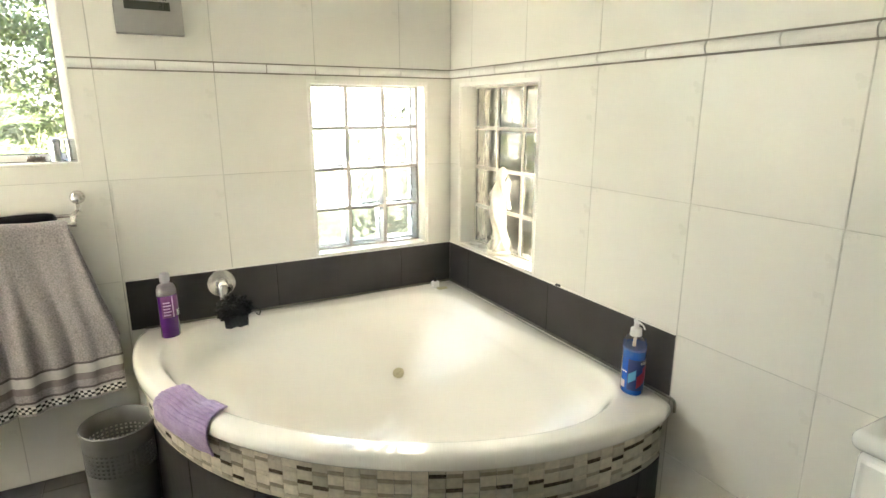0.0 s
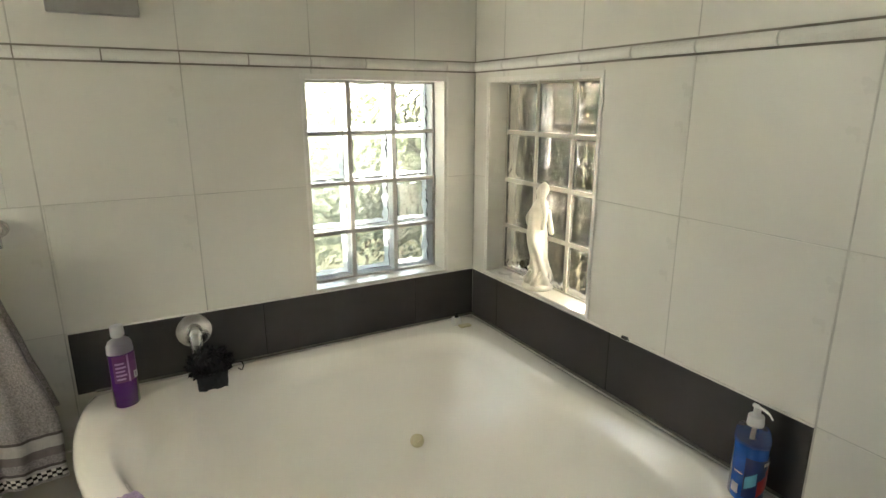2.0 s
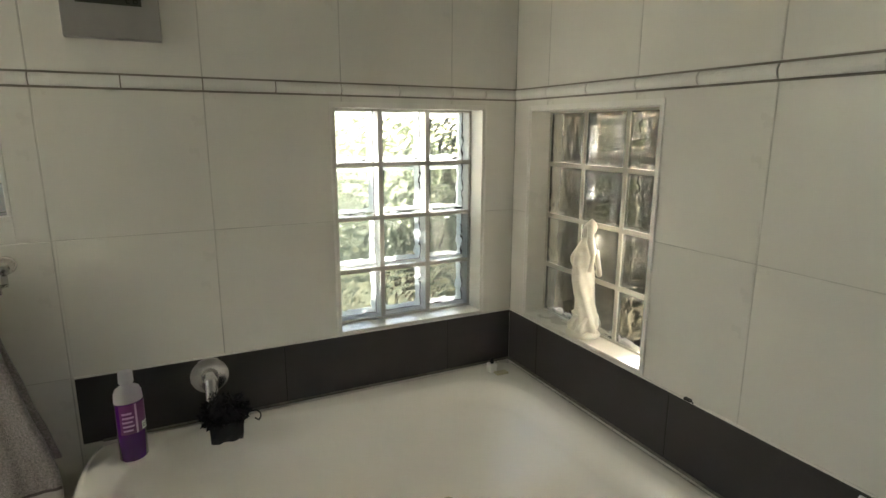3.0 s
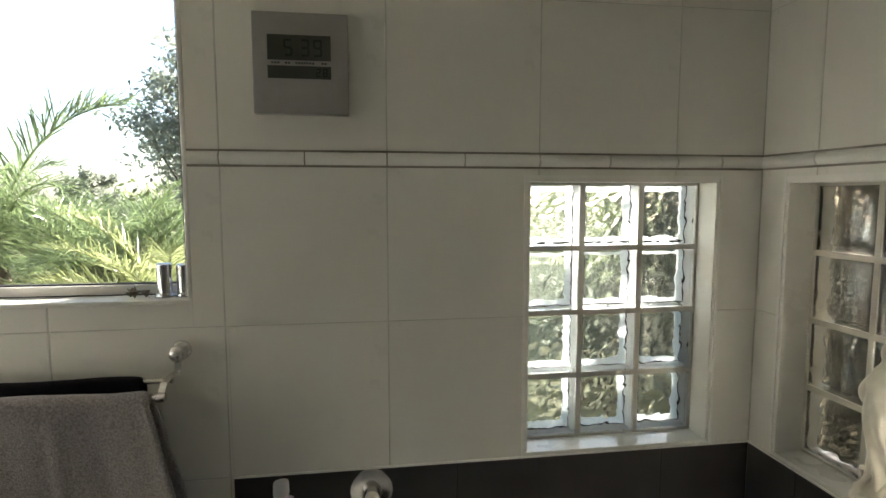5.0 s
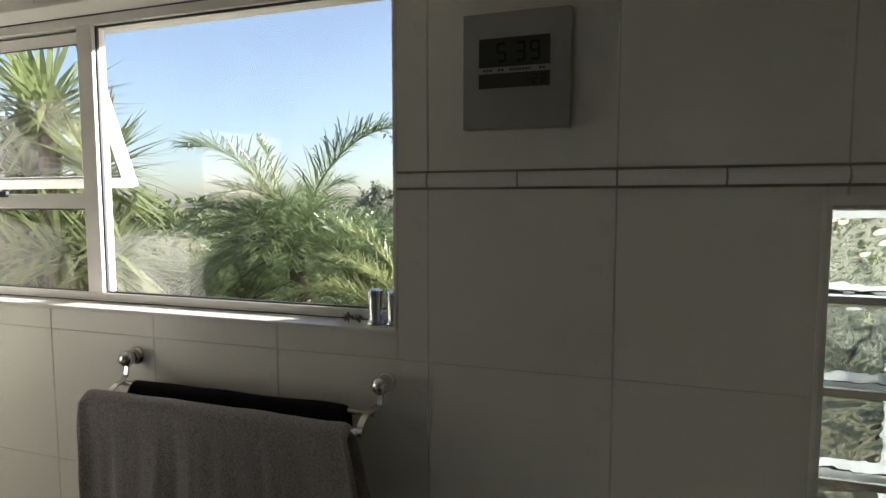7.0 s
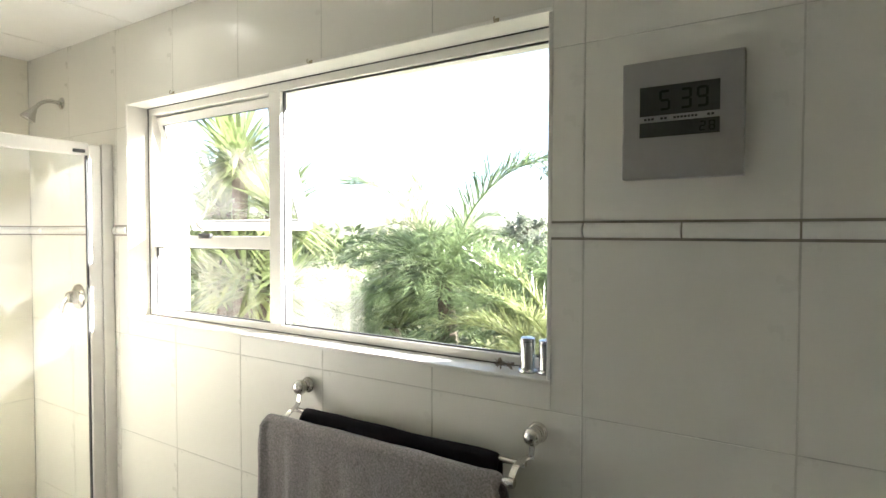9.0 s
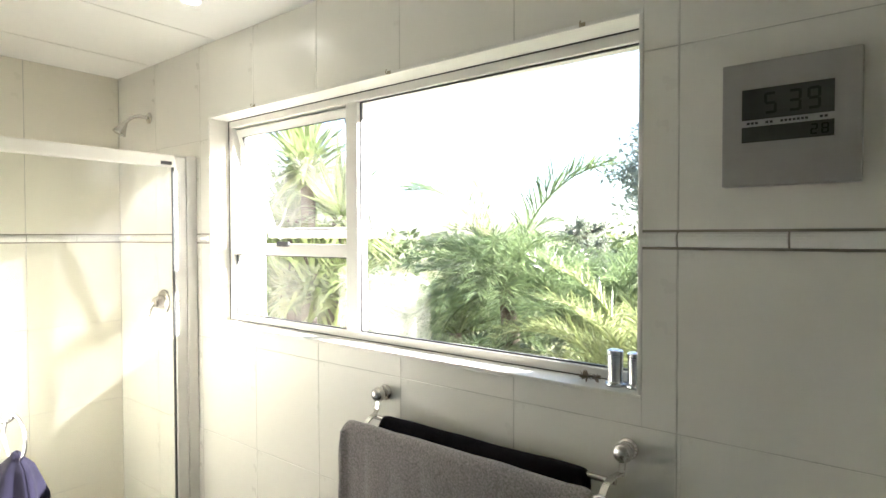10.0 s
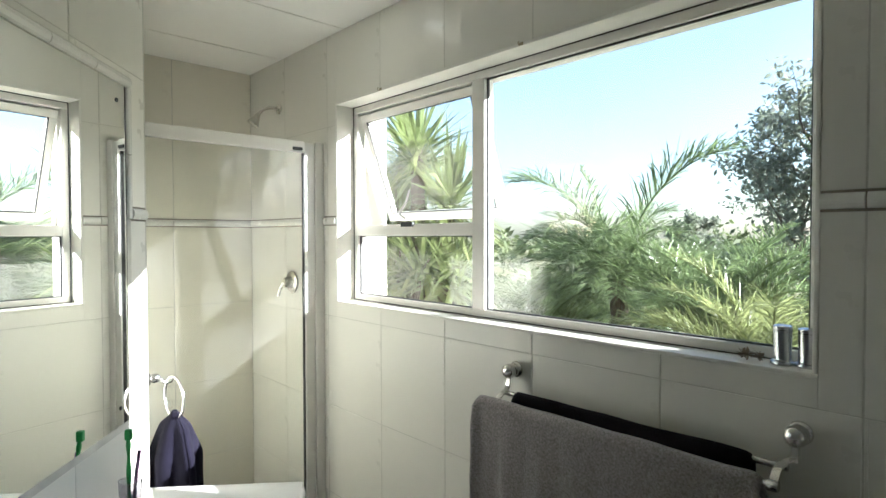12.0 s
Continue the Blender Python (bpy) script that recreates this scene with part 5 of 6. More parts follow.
# ---- bin ----
def waste_bin(x, y):
    ob = thing("waste_bin", "grey metal waste bin with perforated bands, empty", "bin", at=Matrix.Translation((x, y, FLOOR)))
    R, H = 0.128, 0.44
    nseg, rowz = 66, []
    bm = bmesh.new()
    # solid wall below, punched band near the top
    lathe(bm, [(R - 0.012, 0), (R - 0.010, 0.004), (R - 0.004, 0.24), (R - 0.003, 0.27)], nseg)
    lathe(bm, [(R - 0.0015, 0.372), (R, H - 0.004), (R + 0.003, H), (R, H + 0.004), (R - 0.004, H), (R - 0.004, 0.372)], nseg)
    smooth(part("wall", bm, BIN_METAL, ob, "dull grey sheet metal"), 50)
    band = bmesh.new()
    z0, z1, rows = 0.270, 0.372, 6
    per = 44
    cell = (z1 - z0) / rows
    for j in range(rows + 1):
        zc = z0 + j * cell
        h = 0.0042
        for r0, r1 in ((R - 0.003, R - 0.0025),):
            a = [band.verts.new((r0 * math.cos(6.283185 * k / nseg), r0 * math.sin(6.283185 * k / nseg), max(z0, zc - h))) for k in range(nseg)]
            b = [band.verts.new((r0 * math.cos(6.283185 * k / nseg), r0 * math.sin(6.283185 * k / nseg), min(z1, zc + h))) for k in range(nseg)]
            for k in range(nseg):
                band.faces.new((a[k], a[(k + 1) % nseg], b[(k + 1) % nseg], b[k]))
    for k in range(per):
        a0, a1 = 6.283185 * k / per, 6.283185 * (k + 0.48) / per
        r0 = R - 0.0028
        vs = [band.verts.new((r0 * math.cos(a), r0 * math.sin(a), z)) for a, z in ((a0, z0), (a1, z0), (a1, z1), (a0, z1))]
        band.faces.new(vs)
    bo = part("perforated_band", band, BIN_METAL, ob, "band of punched square holes")
    so = bo.modifiers.new("thick", "SOLIDIFY")
    so.thickness = 0.0015
    part("floor_plate", lathe(bmesh.new(), [(0, 0.006), (R - 0.012, 0.006), (R - 0.012, 0.002), (0, 0.002)], 40), BIN_INSIDE, ob)
    return ob


waste_bin(-0.140, 2.235)


# ---- sill things ----
def steel_canister(x, y, z, h, label):
    ob = thing("steel_canister", label, "canister", "canisters on window sill", at=Matrix.Translation((x, y, z)))
    b = lathe(bmesh.new(), [(0, 0), (0.026, 0), (0.0275, 0.003), (0.0265, 0.008), (0.022, 0.011), (0.0205, 0.015), (0.0205, h - 0.018), (0.0215, h - 0.017), (0.0215, h - 0.013)], 32)
    smooth(part("body", b, STEEL, ob), 35)
    b = lathe(bmesh.new(), [(0.021, h - 0.012), (0.0215, h - 0.010), (0.021, h - 0.003), (0.017, h), (0, h + 0.001)], 32)
    smooth(part("lid", b, STEEL, ob, "polished domed lid"), 35)
    for k in range(3):
        b = lathe(bmesh.new(), [(0.022 + 0.0018 * k, 0.013 - 0.004 * k), (0.0235 + 0.0018 * k, 0.011 - 0.004 * k), (0.022 + 0.0018 * k, 0.0095 - 0.004 * k)], 32)
        smooth(part("base_ring", b, CHROME, ob))
    return ob


steel_canister(-0.245, WY + 0.052, WIN[2] + 0.0125, 0.098, "small brushed steel canister with domed lid")
steel_canister(-0.193, WY + 0.060, WIN[2] + 0.0125, 0.094, "brushed steel canister standing in window corner")


def dried_flower(x, y, z):
    rnd = random.Random(8)
    quads = []
    for c in ((-0.022, 0.0, 0.014), (0.015, 0.006, 0.012), (-0.005, -0.012, 0.018)):
        for k in range(26):
            d = Vector((rnd.gauss(0, 1), rnd.gauss(0, 1), rnd.gauss(0, 0.8))).normalized()
            p = Vector(c)
            s = d.cross(Vector((0.3, 0.5, 0.8))).normalized() * 0.005
            e = p + d * rnd.uniform(0.014, 0.026)
            quads.append([Vector((q.x, q.y, max(0.0, q.z))) for q in (p - s * 0.3, (p + e) / 2 - s, e, (p + e) / 2 + s)])
    ob = mesh_object("dried_flowers", leaf_mesh("dried_flowers", quads, DRIED), None)
    ob.location = (x, y, z)
    return tagged(ob, "small brittle brown dried flowers on white sill", "dried flowers")


dried_flower(-0.312, WY + 0.045, WIN[2] + 0.013)


def curtain_hook(x):
    ob = thing("curtain_hook", "tiny brass hook under the window head", "hook", "hooks over window", at=Matrix.Translation((x, WY - 0.001, WIN[3] - 0.002)))
    part("plate", boxed(-0.009, 0.009, -0.003, 0.0, -0.008, 0.003, bevel=0.001), BRASS, ob)
    b = tube(bmesh.new(), curve_pts([(0, -0.003, -0.004), (0, -0.014, -0.010), (0, -0.018, -0.004), (0, -0.014, 0.004)], 4), 0.002, 6)
    part("hook", b, BRASS, ob)
    return ob


for x in (-1.83, -1.03, -0.32):
    curtain_hook(x)


# ---- shower ----
def shower_screen():
    X = -2.335
    ob = thing("shower_screen", "framed clear glass shower screen with white aluminium posts", "shower screen", at=Matrix.Translation((X, 0, FLOOR)))
    part("wall_channel", boxed(-0.018, 0.020, 2.648, 2.698, 0.10, 2.20, bevel=0.004), ALU, ob, "white wall channel")
    part("post", boxed(-0.014, 0.016, 2.592, 2.646, 0.10, 2.19, bevel=0.005), ALU, ob, "white door post")
    part("head_rail", boxed(-0.020, 0.020, 1.79, 2.592, 2.140, 2.196, bevel=0.005), ALU, ob, "white head rail")
    part("bottom_rail", boxed(-0.018, 0.018, 1.79, 2.592, 0.10, 0.14, bevel=0.004), ALU, ob)
    g = part("glass_panel", boxed(-0.003, 0.003, 1.79, 2.590, 0.14, 2.140), [SCREEN, CLEAR], ob, "clear glass with faint haze")
    for f in g.data.polygons:
        f.material_index = 0 if f.normal.x > 0.9 else 1
    g.visible_shadow = False
    part("gasket", boxed(-0.006, 0.010, 2.586, 2.591, 0.14, 2.14), ALU_SHADOW, ob)
    part("latch", boxed(0.018, 0.030, 2.525, 2.575, 2.148, 2.164, bevel=0.003), BLACK, ob, "black latch")
    return ob


shower_screen()
part_kerb = tagged(part("shower_kerb", boxed(-2.40, -2.27, EDGE.y, WY - 0.001, FLOOR - 0.003, FLOOR + 0.10, bevel=0.004), WHITE_TILE), "white tiled kerb under shower screen", "kerb", kind="structure")


def shower_head():
    ob = thing("wall_shower", "dull chrome shower rose on a bent wall arm", "shower head", at=Matrix.Translation((-2.80, WY - 0.001, 2.415)))
    r90 = Matrix.Rotation(radians(90), 4, "X")
    b = lathe(bmesh.new(), [(0, 0), (0.030, 0), (0.031, 0.003), (0.024, 0.009), (0.010, 0.012)], 28, r90)
    smooth(part("flange", b, CHROME, ob))
    b = tube(bmesh.new(), curve_pts([(0, -0.005, 0), (-0.01, -0.05, 0.004), (-0.022, -0.085, -0.010), (-0.035, -0.105, -0.035)], 6), 0.0095, 12)
    smooth(part("arm", b, CHROME, ob))
    m = Matrix.Translation((-0.035, -0.105, -0.032)) @ Matrix.Rotation(radians(152), 4, Vector((1, -0.35, 0)))
    b = lathe(bmesh.new(), [(0.012, 0), (0.013, 0.012), (0.018, 0.020), (0.018, 0.028), (0.032, 0.062), (0.034, 0.070), (0.031, 0.074), (0, 0.072)], 28, m)
    smooth(part("rose", b, CHROME, ob))
    return ob


shower_head()


def shower_valve():
    ob = thing("shower_valve", "satin chrome shower mixer with a drop lever", "valve", at=Matrix.Translation((-2.655, WY - 0.001, 1.437)))
    r90 = Matrix.Rotation(radians(90), 4, "X")
    b = lathe(bmesh.new(), [(0, 0), (0.062, 0), (0.064, 0.003), (0.060, 0.010), (0.034, 0.016), (0.030, 0.045), (0.024, 0.056), (0, 0.058)], 36, r90)
    smooth(part("body", b, CHROME, ob))
    b = tube(bmesh.new(), curve_pts([(-0.0, -0.050, 0.0), (-0.02, -0.062, -0.03), (-0.035, -0.068, -0.075)], 6), [0.012] * 4 + [0.010] * 5 + [0.008] * 4, 12)
    smooth(part("lever", b, CHROME, ob))
    return ob


shower_valve()


# ---- mirror, basin and what is by them ----
MM = Matrix(((MD.x, -MN.x, 0, M0.x), (MD.y, -MN.y, 0, M0.y), (0, 0, 1, 0), (0, 0, 0, 1)))


def wall_mirror_thing():
    ob = thing("wall_mirror", "large frameless wall mirror bordered by raised pale tiles", "mirror", at=MM)
    part("glass", boxed(0, 1.05, -0.0015, 0.0045, 1.085, 2.18), MIRROR, ob, "silvered glass")
    part("edge", boxed(-0.004, -0.0002, -0.002, 0.0045, 1.083, 2.18), BLACK, ob, "dark mirror edge")
    for x, z in ((0.055, 2.125), (0.055, 1.140)):
        b = lathe(bmesh.new(), [(0, 0.004), (0.006, 0.003), (0.008, 0.0)], 16, Matrix.Translation((x, -0.0015, z)) @ Matrix.Rotation(radians(90), 4, "X"))
        part("fixing_screw", b, BLACK, ob, "dark fixing screw")

    def rope(a0, a1, z0, z1, upright):
        b = bmesh.new()
        prof = [(0.0045, 0.0), (-0.004, 0.0), (-0.009, 0.15), (-0.0125, 0.5), (-0.009, 0.85), (-0.004, 1.0), (0.0045, 1.0)]
        ends = []
        for k in (0, 1):
            if upright:
                ends.append([b.verts.new((a0 + (a1 - a0) * t, f, z0 + (z1 - z0) * k)) for f, t in prof])
            else:
                ends.append([b.verts.new((a0 + (a1 - a0) * k, f, z0 + (z1 - z0) * t)) for f, t in prof])
        for i in range(len(prof) - 1):
            b.faces.new((ends[0][i], ends[1][i], ends[1][i + 1], ends[0][i + 1]))
        b.faces.new(ends[0]), b.faces.new(ends[1])
        bmesh.ops.recalc_face_normals(b, faces=b.faces)
        part("border_tile", b, LISTELLO, ob)
    for k in range(5):
        rope(-0.034 + 0.222 * k + 0.002, -0.034 + 0.222 * (k + 1) - 0.002, 2.184, 2.217, False)
    zs = [1.749, 1.96, 2.182]
    for a, b in zip(zs, zs[1:]):
        rope(-0.034, -0.006, a + 0.002, b - 0.002, True)
    return ob


wall_mirror_thing()


def vanity():
    ob = thing("vanity_basin", "white ceramic basin top on a white cabinet below mirror", "basin", at=MM)
    z = 0.860
    part("cabinet", boxed(0.03, 0.97, -0.50, -0.003, FLOOR + 0.08, z - 0.16, bevel=0.004), WHITE_PLASTIC, ob, "plain white cabinet")
    b = bmesh.new()
    # slab with an oval bowl
    N, cx, cy = 64, 0.50, -0.33
    x0, x1, y0, y1 = 0.0, 1.0, -0.585, -0.003
    rings = []
    poly = [Vector((x0, y0)), Vector((x1, y0)), Vector((x1, y1)), Vector((x0, y1))]

    def ring(fn):
        rings.append([b.verts.new(fn(6.283185 * (k + 0.5) / N)) for k in range(N)])

    def edge(a, inset, zz):
        d = Vector((math.cos(a), math.sin(a)))
        r = ray_poly(Vector((cx, cy)), d, poly)
        p = Vector((cx, cy)) + d * r
        return (min(max(p.x, x0 + inset), x1 - inset), min(max(p.y, y0 + inset), y1 - inset), zz)
    ring(lambda a: edge(a, 0.012, z - 0.16))
    ring(lambda a: edge(a, 0.0, z - 0.150))
    ring(lambda a: edge(a, 0.0, z - 0.012))
    ring(lambda a: edge(a, 0.005, z - 0.003))
    ring(lambda a: edge(a, 0.014, z))
    for s, dz in ((1.0, 0.0), (0.96, -0.006), (0.90, -0.03), (0.78, -0.075), (0.55, -0.115), (0.25, -0.13)):
        ring(lambda a: (cx + 0.40 * s * math.cos(a), cy + 0.195 * s * math.sin(a), z + dz))
    for p, q in zip(rings, rings[1:]):
        for k in range(N):
            b.faces.new((p[k], p[(k + 1) % N], q[(k + 1) % N], q[k]))
    b.faces.new(rings[-1]), b.faces.new(rings[0][::-1])
    bmesh.ops.recalc_face_normals(b, faces=b.faces)
    smooth(part("basin_top", b, CERAMIC, ob, "glazed white basin top"), 45)
    return ob


vanity()


def toothbrush_cup():
    ob = thing("tumbler", "pale tumbler standing on the white basin top", "cup", at=MM @ Matrix.Translation((0.185, -0.085, 0.861)))
    b = lathe(bmesh.new(), [(0, 0.0), (0.028, 0.0), (0.033, 0.10), (0.0315, 0.10), (0.027, 0.004), (0, 0.004)], 28)
    smooth(part("cup", b, CLEAR_PLASTIC, ob), 40)
    tb = thing("toothbrush", "bright green plastic toothbrush leaning in tumbler", "toothbrush", at=MM @ Matrix.Translation((0.185, -0.085, 0.868)))
    pts = curve_pts([(0.004, 0, 0), (0.0, 0.004, 0.06), (-0.010, 0.008, 0.13), (-0.018, 0.012, 0.185), (-0.022, 0.014, 0.215)], 5)
    b = tube(bmesh.new(), pts, [0.006 + 0.0015 * math.sin(i * 0.9) for i in range(len(pts))], 10)
    smooth(part("handle", b, GREEN_PLASTIC, tb))
    part("head", boxed(-0.034, -0.016, 0.004, 0.024, 0.205, 0.238, bevel=0.004), GREEN_PLASTIC, tb)
    tb2 = thing("toothbrush", "mauve plastic toothbrush leaning in tumbler", "toothbrush", at=MM @ Matrix.Translation((0.175, -0.085, 0.868)))
    b = tube(bmesh.new(), [(-0.008, 0, 0), (-0.022, -0.004, 0.10), (-0.036, -0.008, 0.165)], 0.006, 10)
    smooth(part("handle", b, MAUVE_PLASTIC, tb2))


toothbrush_cup()


def towel_ring():
    x, y, z = EDGE.x - 0.040, EDGE.y + 0.001, 1.170
    ob = thing("towel_ring", "chrome towel ring on a short wall post", "towel ring", at=Matrix.Translation((x, y, z)))
    r90 = Matrix.Rotation(radians(-90), 4, "X")
    b = lathe(bmesh.new(), [(0, 0), (0.026, 0), (0.027, 0.004), (0.022, 0.010), (0.014, 0.016), (0.017, 0.026), (0.016, 0.038), (0.010, 0.046), (0, 0.048)], 28, r90)
    smooth(part("post", b, CHROME, ob))
    b = tube(bmesh.new(), curve_pts([(0, 0.044, 0), (0, 0.062, -0.020), (0, 0.085, -0.020), (0, 0.092, -0.005)], 5), 0.006, 10)
    smooth(part("hook_arm", b, CHROME, ob))
    pts = []
    for k in range(41):
        a = 6.283185 * k / 40
        pts.append((0.075 * math.sin(a), 0.095 + 0.010 * math.sin(a), -0.085 + 0.078 * math.cos(a)))
    b = tube(bmesh.new(), pts, 0.0055, 10, caps=False)
    smooth(part("ring", b, CHROME, ob))
    return x, y, z


tx, ty, tz = towel_ring()


def ring_towel_fn(u, v):
    """Hangs through the ring: gathered at the top, spreading below."""
    d = v * 0.42
    s = min(1, d / 0.16)
    w = 0.036 + 0.084 * s ** 0.8
    a = 6.283185 * u
    fold = 1 + 0.13 * math.sin(5 * a + 1.0) * (0.4 + s) + 0.06 * noise.noise(Vector((math.cos(a) * 2, math.sin(a) * 2, v * 4)))
    top = max(0.0, 1 - d / 0.05)
    return Vector((tx + w * 1.05 * fold * math.cos(a) * (1 - 0.75 * top), ty + 0.098 + w * 0.62 * fold * math.sin(a) * (1 - 0.7 * top), tz - 0.135 - d))


cloth("hand_towel", "navy blue terry hand towel gathered through towel ring", "towel", ring_towel_fn, 48, 40, NAVY_TOWEL, 0.006)


# ---- toilet ----
def toilet():
    ob = thing("toilet", "white ceramic close-coupled toilet with a rounded cistern lid", "toilet", at=Matrix.Translation((WX - 0.004, 0.475, FLOOR)))
    z = 0.905
    part("cistern", boxed(-0.175, -0.004, -0.385, -0.012, 0.42, z - 0.040, bevel=0.025, seg=4), CERAMIC, ob)
    smooth(part("cistern_lid", boxed(-0.19, -0.002, -0.40, 0.0, z - 0.038, z + 0.012, bevel=0.022, seg=5), CERAMIC, ob, "rounded cistern lid"), 50)
    b = lathe(bmesh.new(), [(0, 0.0), (0.10, 0.0), (0.11, 0.02), (0.105, 0.12), (0.13, 0.26), (0.175, 0.36), (0.185, 0.395), (0.17, 0.40), (0.14, 0.395), (0.10, 0.30), (0, 0.25)], 40, Matrix.Translation((-0.40, -0.195, 0)) @ Matrix.Diagonal((1.3, 1, 1, 1)))
    smooth(part("bowl", b, CERAMIC, ob))
    part("foot", boxed(-0.32, -0.02, -0.28, -0.11, 0, 0.40, bevel=0.02), CERAMIC, ob)
    b = lathe(bmesh.new(), [(0, 0.405), (0.185, 0.405), (0.19, 0.412), (0.185, 0.428), (0.15, 0.436), (0, 0.438)], 40, Matrix.Translation((-0.40, -0.195, 0)) @ Matrix.Diagonal((1.3, 1, 1, 1)))
    smooth(part("seat_lid", b, WHITE_PLASTIC, ob, "closed white seat lid"))
    return ob


toilet()


# ---- ceiling light ----
def downlight(x, y):
    ob = thing("downlight", "small white recessed ceiling downlight, switched on", "ceiling light", at=Matrix.Translation((x, y, CEIL)))
    b = lathe(bmesh.new(), [(0.030, -0.001), (0.034, -0.006), (0.044, -0.006), (0.048, -0.002), (0.048, 0.0)], 32)
    smooth(part("bezel", b, WHITE_PLASTIC, ob))
    b = lathe(bmesh.new(), [(0, -0.0025), (0.030, -0.0025), (0.030, -0.0005), (0, -0.0005)], 24)
    part("lens", b, LAMP_FACE, ob, "glowing frosted lens")
    return ob


downlight(-1.792, 2.400)


def edging_clip(y, z):
    ob = thing("clip", "tiny dark plastic clip on white edging strip", "clip", at=Matrix.Translation((WX - 0.006, y, z)))
    part("body", boxed(-0.008, 0.003, -0.012, 0.012, 0.0, 0.009, bevel=0.002), BLACK, ob)
    part("tab", tube(bmesh.new(), curve_pts([(-0.006, -0.010, 0.006), (-0.012, -0.018, 0.010), (-0.010, -0.026, 0.004)], 4), 0.002, 6), BLACK, ob)
    return ob


edging_clip(1.72, 0.8415)

# ---- wall and floor pieces ----
GAP, GAPZ = 0.0018, 0.0010
tile_cache = {}


def lay_tiles(parent, plane, joints, rows, holes, material, name="tile", depth=0.0):
    for a0, a1 in zip(joints, joints[1:]):
        for b0, b1 in rows:
            qs = rects_less((a0 + GAP, a1 - GAP, b0 + GAPZ, b1 - GAPZ), holes)
            if not qs:
                continue
            w, h = a1 - a0 - 2 * GAP, b1 - b0 - 2 * GAPZ
            whole = len(qs) == 1 and abs(qs[0][1] - qs[0][0] - w) < 1e-6 and abs(qs[0][3] - qs[0][2] - h) < 1e-6
            key = (id(material), round(w, 3), round(h, 3)) if whole else None
            if key and key in tile_cache:
                me = tile_cache[key]
            else:
                bm = bmesh.new()
                flat = Plane((0, 0), (1, 0), (0, -1))
                for q in qs:
                    flat.slab(bm, q[0] - a0, q[1] - a0, q[2] - b0, q[3] - b0, 0.0, -0.008, 0.0013)
                me = bpy.data.meshes.new(name)
                bm.to_mesh(me)
                bm.free()
                me.materials.append(material)
                if key:
                    tile_cache[key] = me
            ob = new(name, me)
            ob.parent = parent
            base = plane.m @ Vector((a0, depth, b0))
            along, normal = plane.m.to_3x3() @ Vector((1, 0, 0)), plane.m.to_3x3() @ Vector((0, 1, 0))
            flip = Vector((along.x, along.y, 0)).cross(Vector((-normal.x, -normal.y, 0))).z < 0
            rot = Matrix(((along.x, -normal.x, 0, base.x), (along.y, -normal.y, 0, base.y), (0, 0, 1, base.z), (0, 0, 0, 1)))
            if flip:
                back = plane.m @ Vector((a1, depth, b0))
                rot = Matrix(((-along.x, -normal.x, 0, back.x), (-along.y, -normal.y, 0, back.y), (0, 0, 1, back.z), (0, 0, 0, 1)))
                if not whole:
                    for v in me.vertices:
                        v.co.x = (a1 - a0) - v.co.x
                    me.flip_normals()
            ob.matrix_world = rot


def lay_listello(parent, plane, joints, holes, z0=1.747, z1=1.789, split=2):
    """Rounded rope-border tiles, two to each large tile, between two dark joints."""
    joint = bmesh.new()
    for q in rects_less((joints[0], joints[-1], z0 - 0.0035, z1 + 0.0035), holes):
        plane.slab(joint, q[0], q[1], q[2], q[3], 0.0006, -0.004)
    part("border_joint", joint, LINE_GROUT, parent)
    for a0, a1 in zip(joints, joints[1:]):
        n = split if a1 - a0 > 0.3 else 1
        for k in range(n):
            c0, c1 = a0 + (a1 - a0) * k / n, a0 + (a1 - a0) * (k + 1) / n
            for q in rects_less((c0 + 0.0022, c1 - 0.0022, z0 + 0.003, z1 - 0.003), holes):
                bm = bmesh.new()
                prof = [(-0.004, 0.0), (0.004, 0.0), (0.008, 0.12), (0.0115, 0.32), (0.0125, 0.5), (0.0115, 0.68), (0.008, 0.88), (0.004, 1.0), (-0.004, 1.0)]
                ends = []
                for a in (q[0], q[1]):
                    ends.append([bm.verts.new(plane.m @ Vector((a, f, q[2] + (q[3] - q[2]) * t))) for f, t in prof])
                for i in range(len(prof) - 1):
                    bm.faces.new((ends[0][i], ends[1][i], ends[1][i + 1], ends[0][i + 1]))
                bm.faces.new(ends[0]), bm.faces.new(ends[1][::-1])
                bmesh.ops.recalc_face_normals(bm, faces=bm.faces)
                part("border_tile", bm, LISTELLO, parent)


ROWS_ALL = [(Z_ROWS[i], Z_ROWS[i + 1]) for i in (0, 1, 2, 3, 5, 6)]
STRIP_N = (-0.062, WX, 0.602, 0.842)
STRIP_E = (1.109, WY, 0.602, 0.842)
lay_tiles(wall_north, window_plane, X_JOINTS, ROWS_ALL, [WIN, GB, STRIP_N], WHITE_TILE)
lay_tiles(wall_east, right_plane, Y_JOINTS, ROWS_ALL, [HB, STRIP_E], WHITE_TILE)
lay_tiles(wall_west, end_plane, [1.78, 2.24, WY], ROWS_ALL, [], SHOWER_WALL)
lay_tiles(wall_nib, nib_plane, [ENDX, -2.6, EDGE.x - 0.012], ROWS_ALL, [], WHITE_TILE)
MIRROR_RECT = (0.0, 1.05, 1.085, 2.18)
lay_tiles(wall_mirror, mirror_plane, [-0.148, 0.315, 0.77, 1.277], ROWS_ALL, [(-0.036, 1.09, 1.06, 2.22)], WHITE_TILE)
lay_listello(wall_north, window_plane, X_JOINTS, [WIN])
lay_listello(wall_east, right_plane, Y_JOINTS, [])
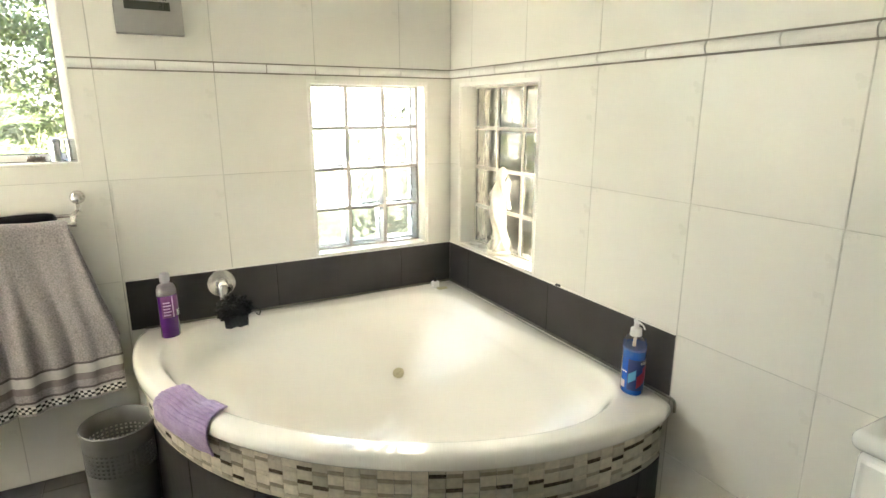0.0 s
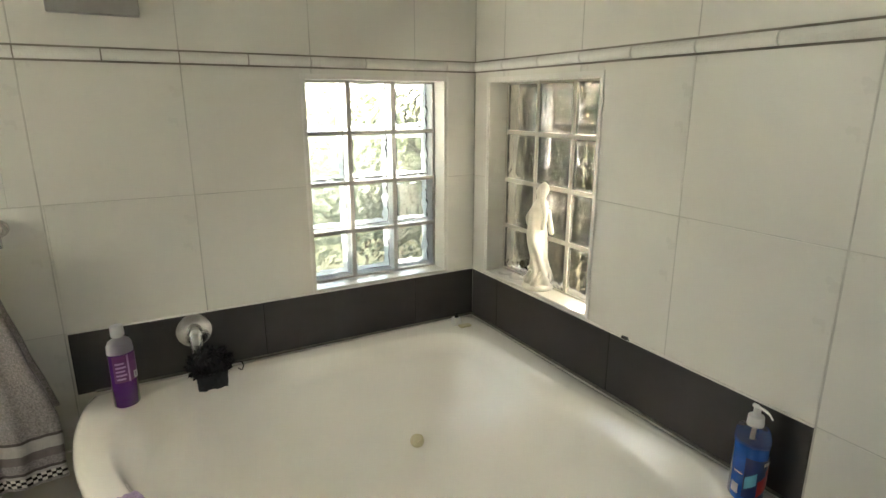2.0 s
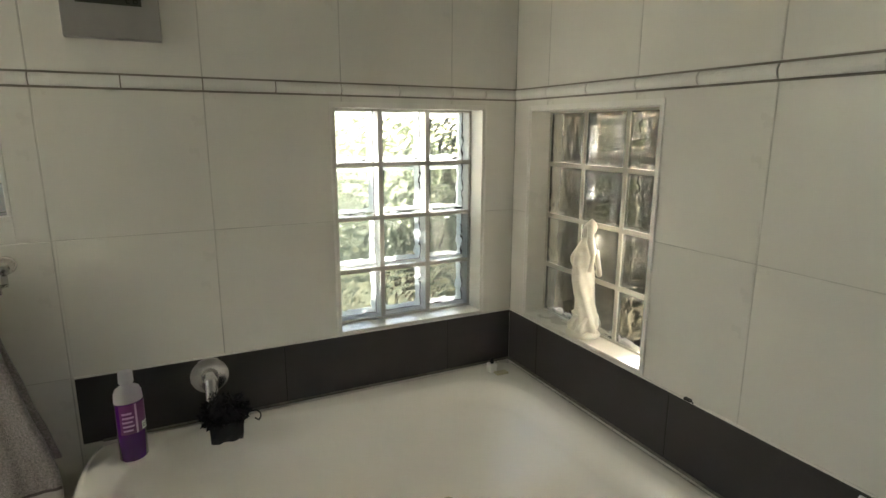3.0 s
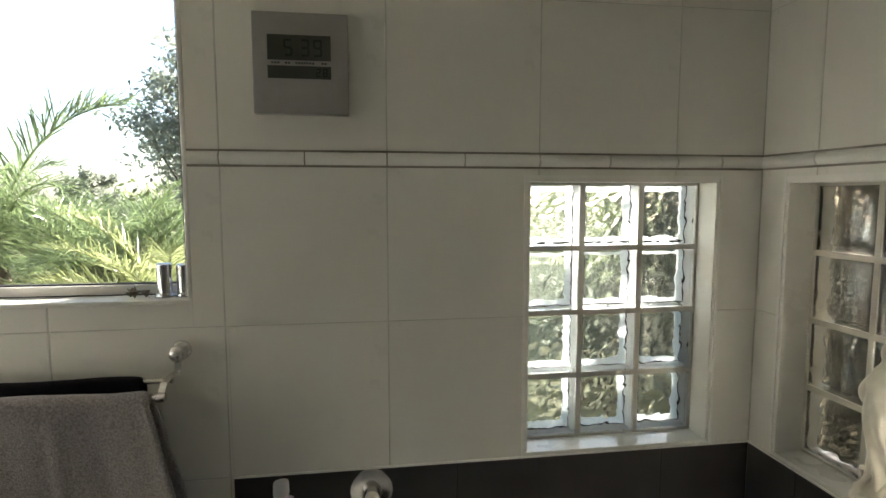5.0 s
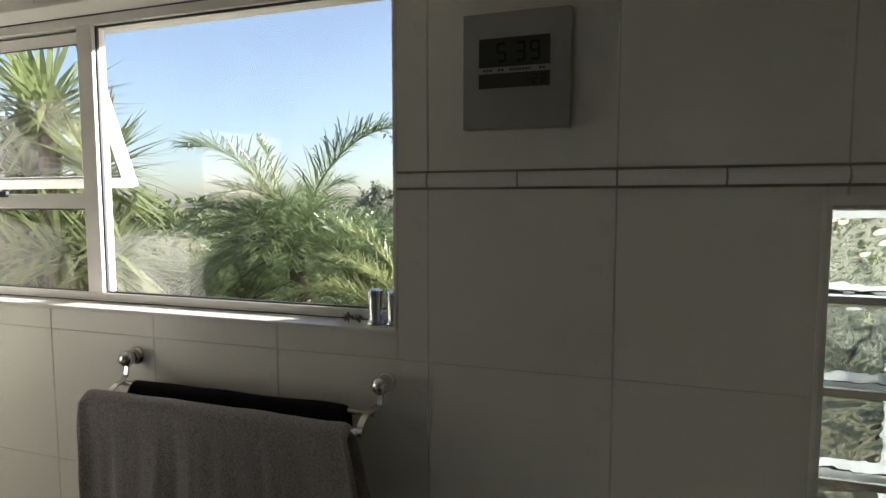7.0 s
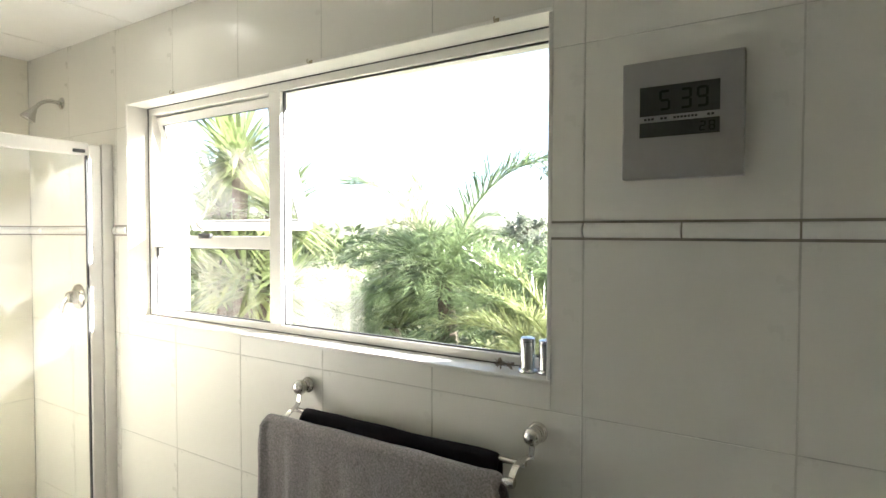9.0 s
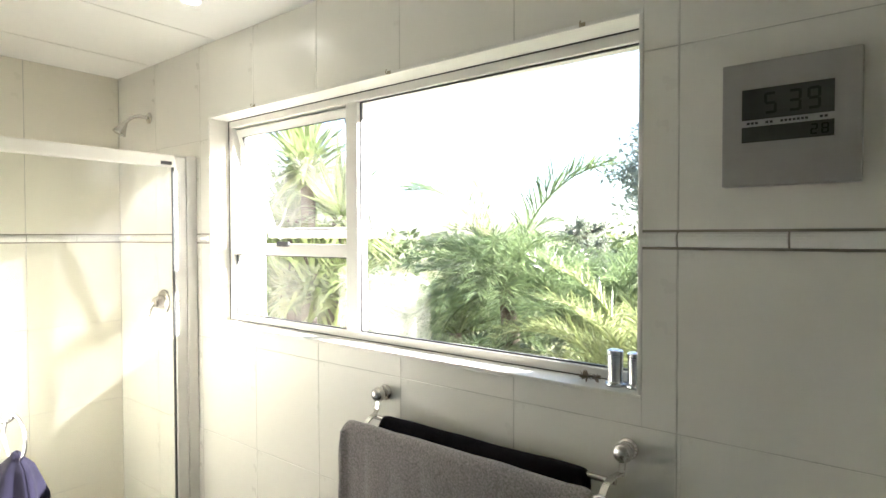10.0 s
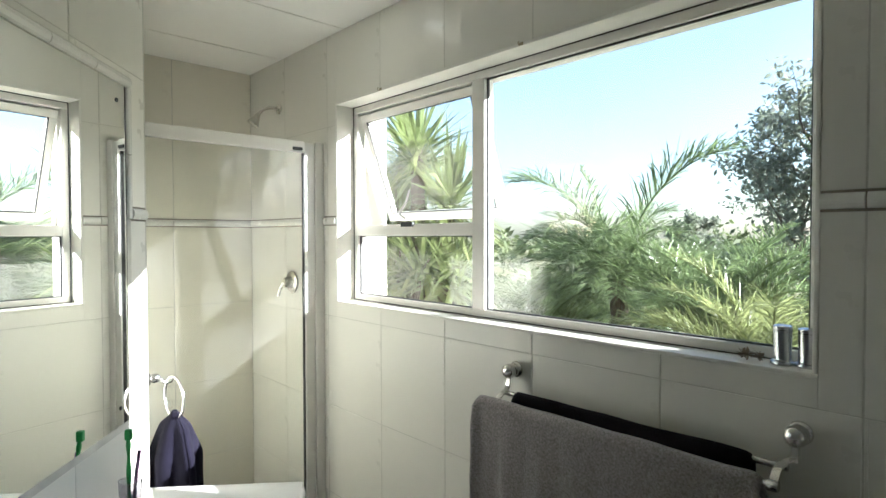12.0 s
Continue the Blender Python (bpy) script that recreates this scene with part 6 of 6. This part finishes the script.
lay_listello(wall_west, end_plane, [1.78, 2.24, WY], [])
lay_listello(wall_mirror, mirror_plane, [-0.148, -0.038], [])
bm = bmesh.new()
window_plane.slab(bm, -0.062, WX, 0.604, 0.836, -0.0008, -0.004)
part("splash_joint", bm, DARK_GROUT, wall_north)
bm = bmesh.new()
right_plane.slab(bm, 1.109, WY, 0.604, 0.836, -0.0008, -0.004)
part("splash_joint", bm, DARK_GROUT, wall_east)
lay_tiles(wall_north, window_plane, [-0.062, 0.603, 1.286, WX], [(0.604, 0.836)], [], DARK_TILE, "splash_tile", 0.001)
lay_tiles(wall_east, right_plane, [1.109, 1.796, 2.489, WY], [(0.604, 0.836)], [], DARK_TILE, "splash_tile", 0.001)
bm = bmesh.new()
window_plane.slab(bm, -0.062, GB[0] - 0.008, 0.8365, 0.8420, 0.005, -0.003)
window_plane.slab(bm, GB[0] - 0.008, WX - 0.005, 0.8365, 0.8405, 0.005, -0.003)
right_plane.slab(bm, 1.109, HB[0] - 0.008, 0.8365, 0.8420, 0.005, -0.003)
right_plane.slab(bm, HB[0] - 0.008, WY, 0.8365, 0.8420, 0.005, -0.003)
tagged(part("trim_splash", bm, TRIM), "thin white edging strip above dark tiles", "trim", kind="structure")
bm = bmesh.new()
tube(bm, [(-0.005, WY - 0.004, RIM + 0.001), (0.8, WY - 0.004, RIM + 0.0015), (WX - 0.004, WY - 0.004, RIM + 0.001)], 0.005, 8)
tube(bm, [(WX - 0.004, WY - 0.008, RIM + 0.001), (WX - 0.004, 1.9, RIM + 0.0015), (WX - 0.004, 1.095, RIM)], 0.005, 8)
tube(bm, curve_pts([(WX - 0.004, 1.095, RIM), (WX - 0.005, 1.082, RIM - 0.008), (WX - 0.005, 1.078, RIM - 0.045)], 4), 0.005, 8)
tagged(part("trim_sealant", bm, SEALANT), "discoloured grey silicone sealant along bath edge", "sealant", kind="structure")
# floor tiles
for i in range(12):
    for j in range(9):
        x0, y0 = -3.18 + i * 0.45, -1.0 + j * 0.45
        x1, y1 = min(x0 + 0.45, WX), min(y0 + 0.45, WY)
        if x1 - x0 < 0.05 or y1 - y0 < 0.05 or y1 < 1.7 and x1 < LEFTX:
            continue
        key = ("floor", round(x1 - x0, 3), round(y1 - y0, 3))
        if key not in tile_cache:
            bm = boxed(0.002, x1 - x0 - 0.002, 0.002, y1 - y0 - 0.002, -0.01, 0.0)
            me = bpy.data.meshes.new("floor_tile")
            bm.to_mesh(me)
            bm.free()
            me.materials.append(FLOOR_TILE)
            tile_cache[key] = me
        ob = new("floor_tile", tile_cache[key])
        ob.parent = floor
        ob.location = (x0, y0, FLOOR)
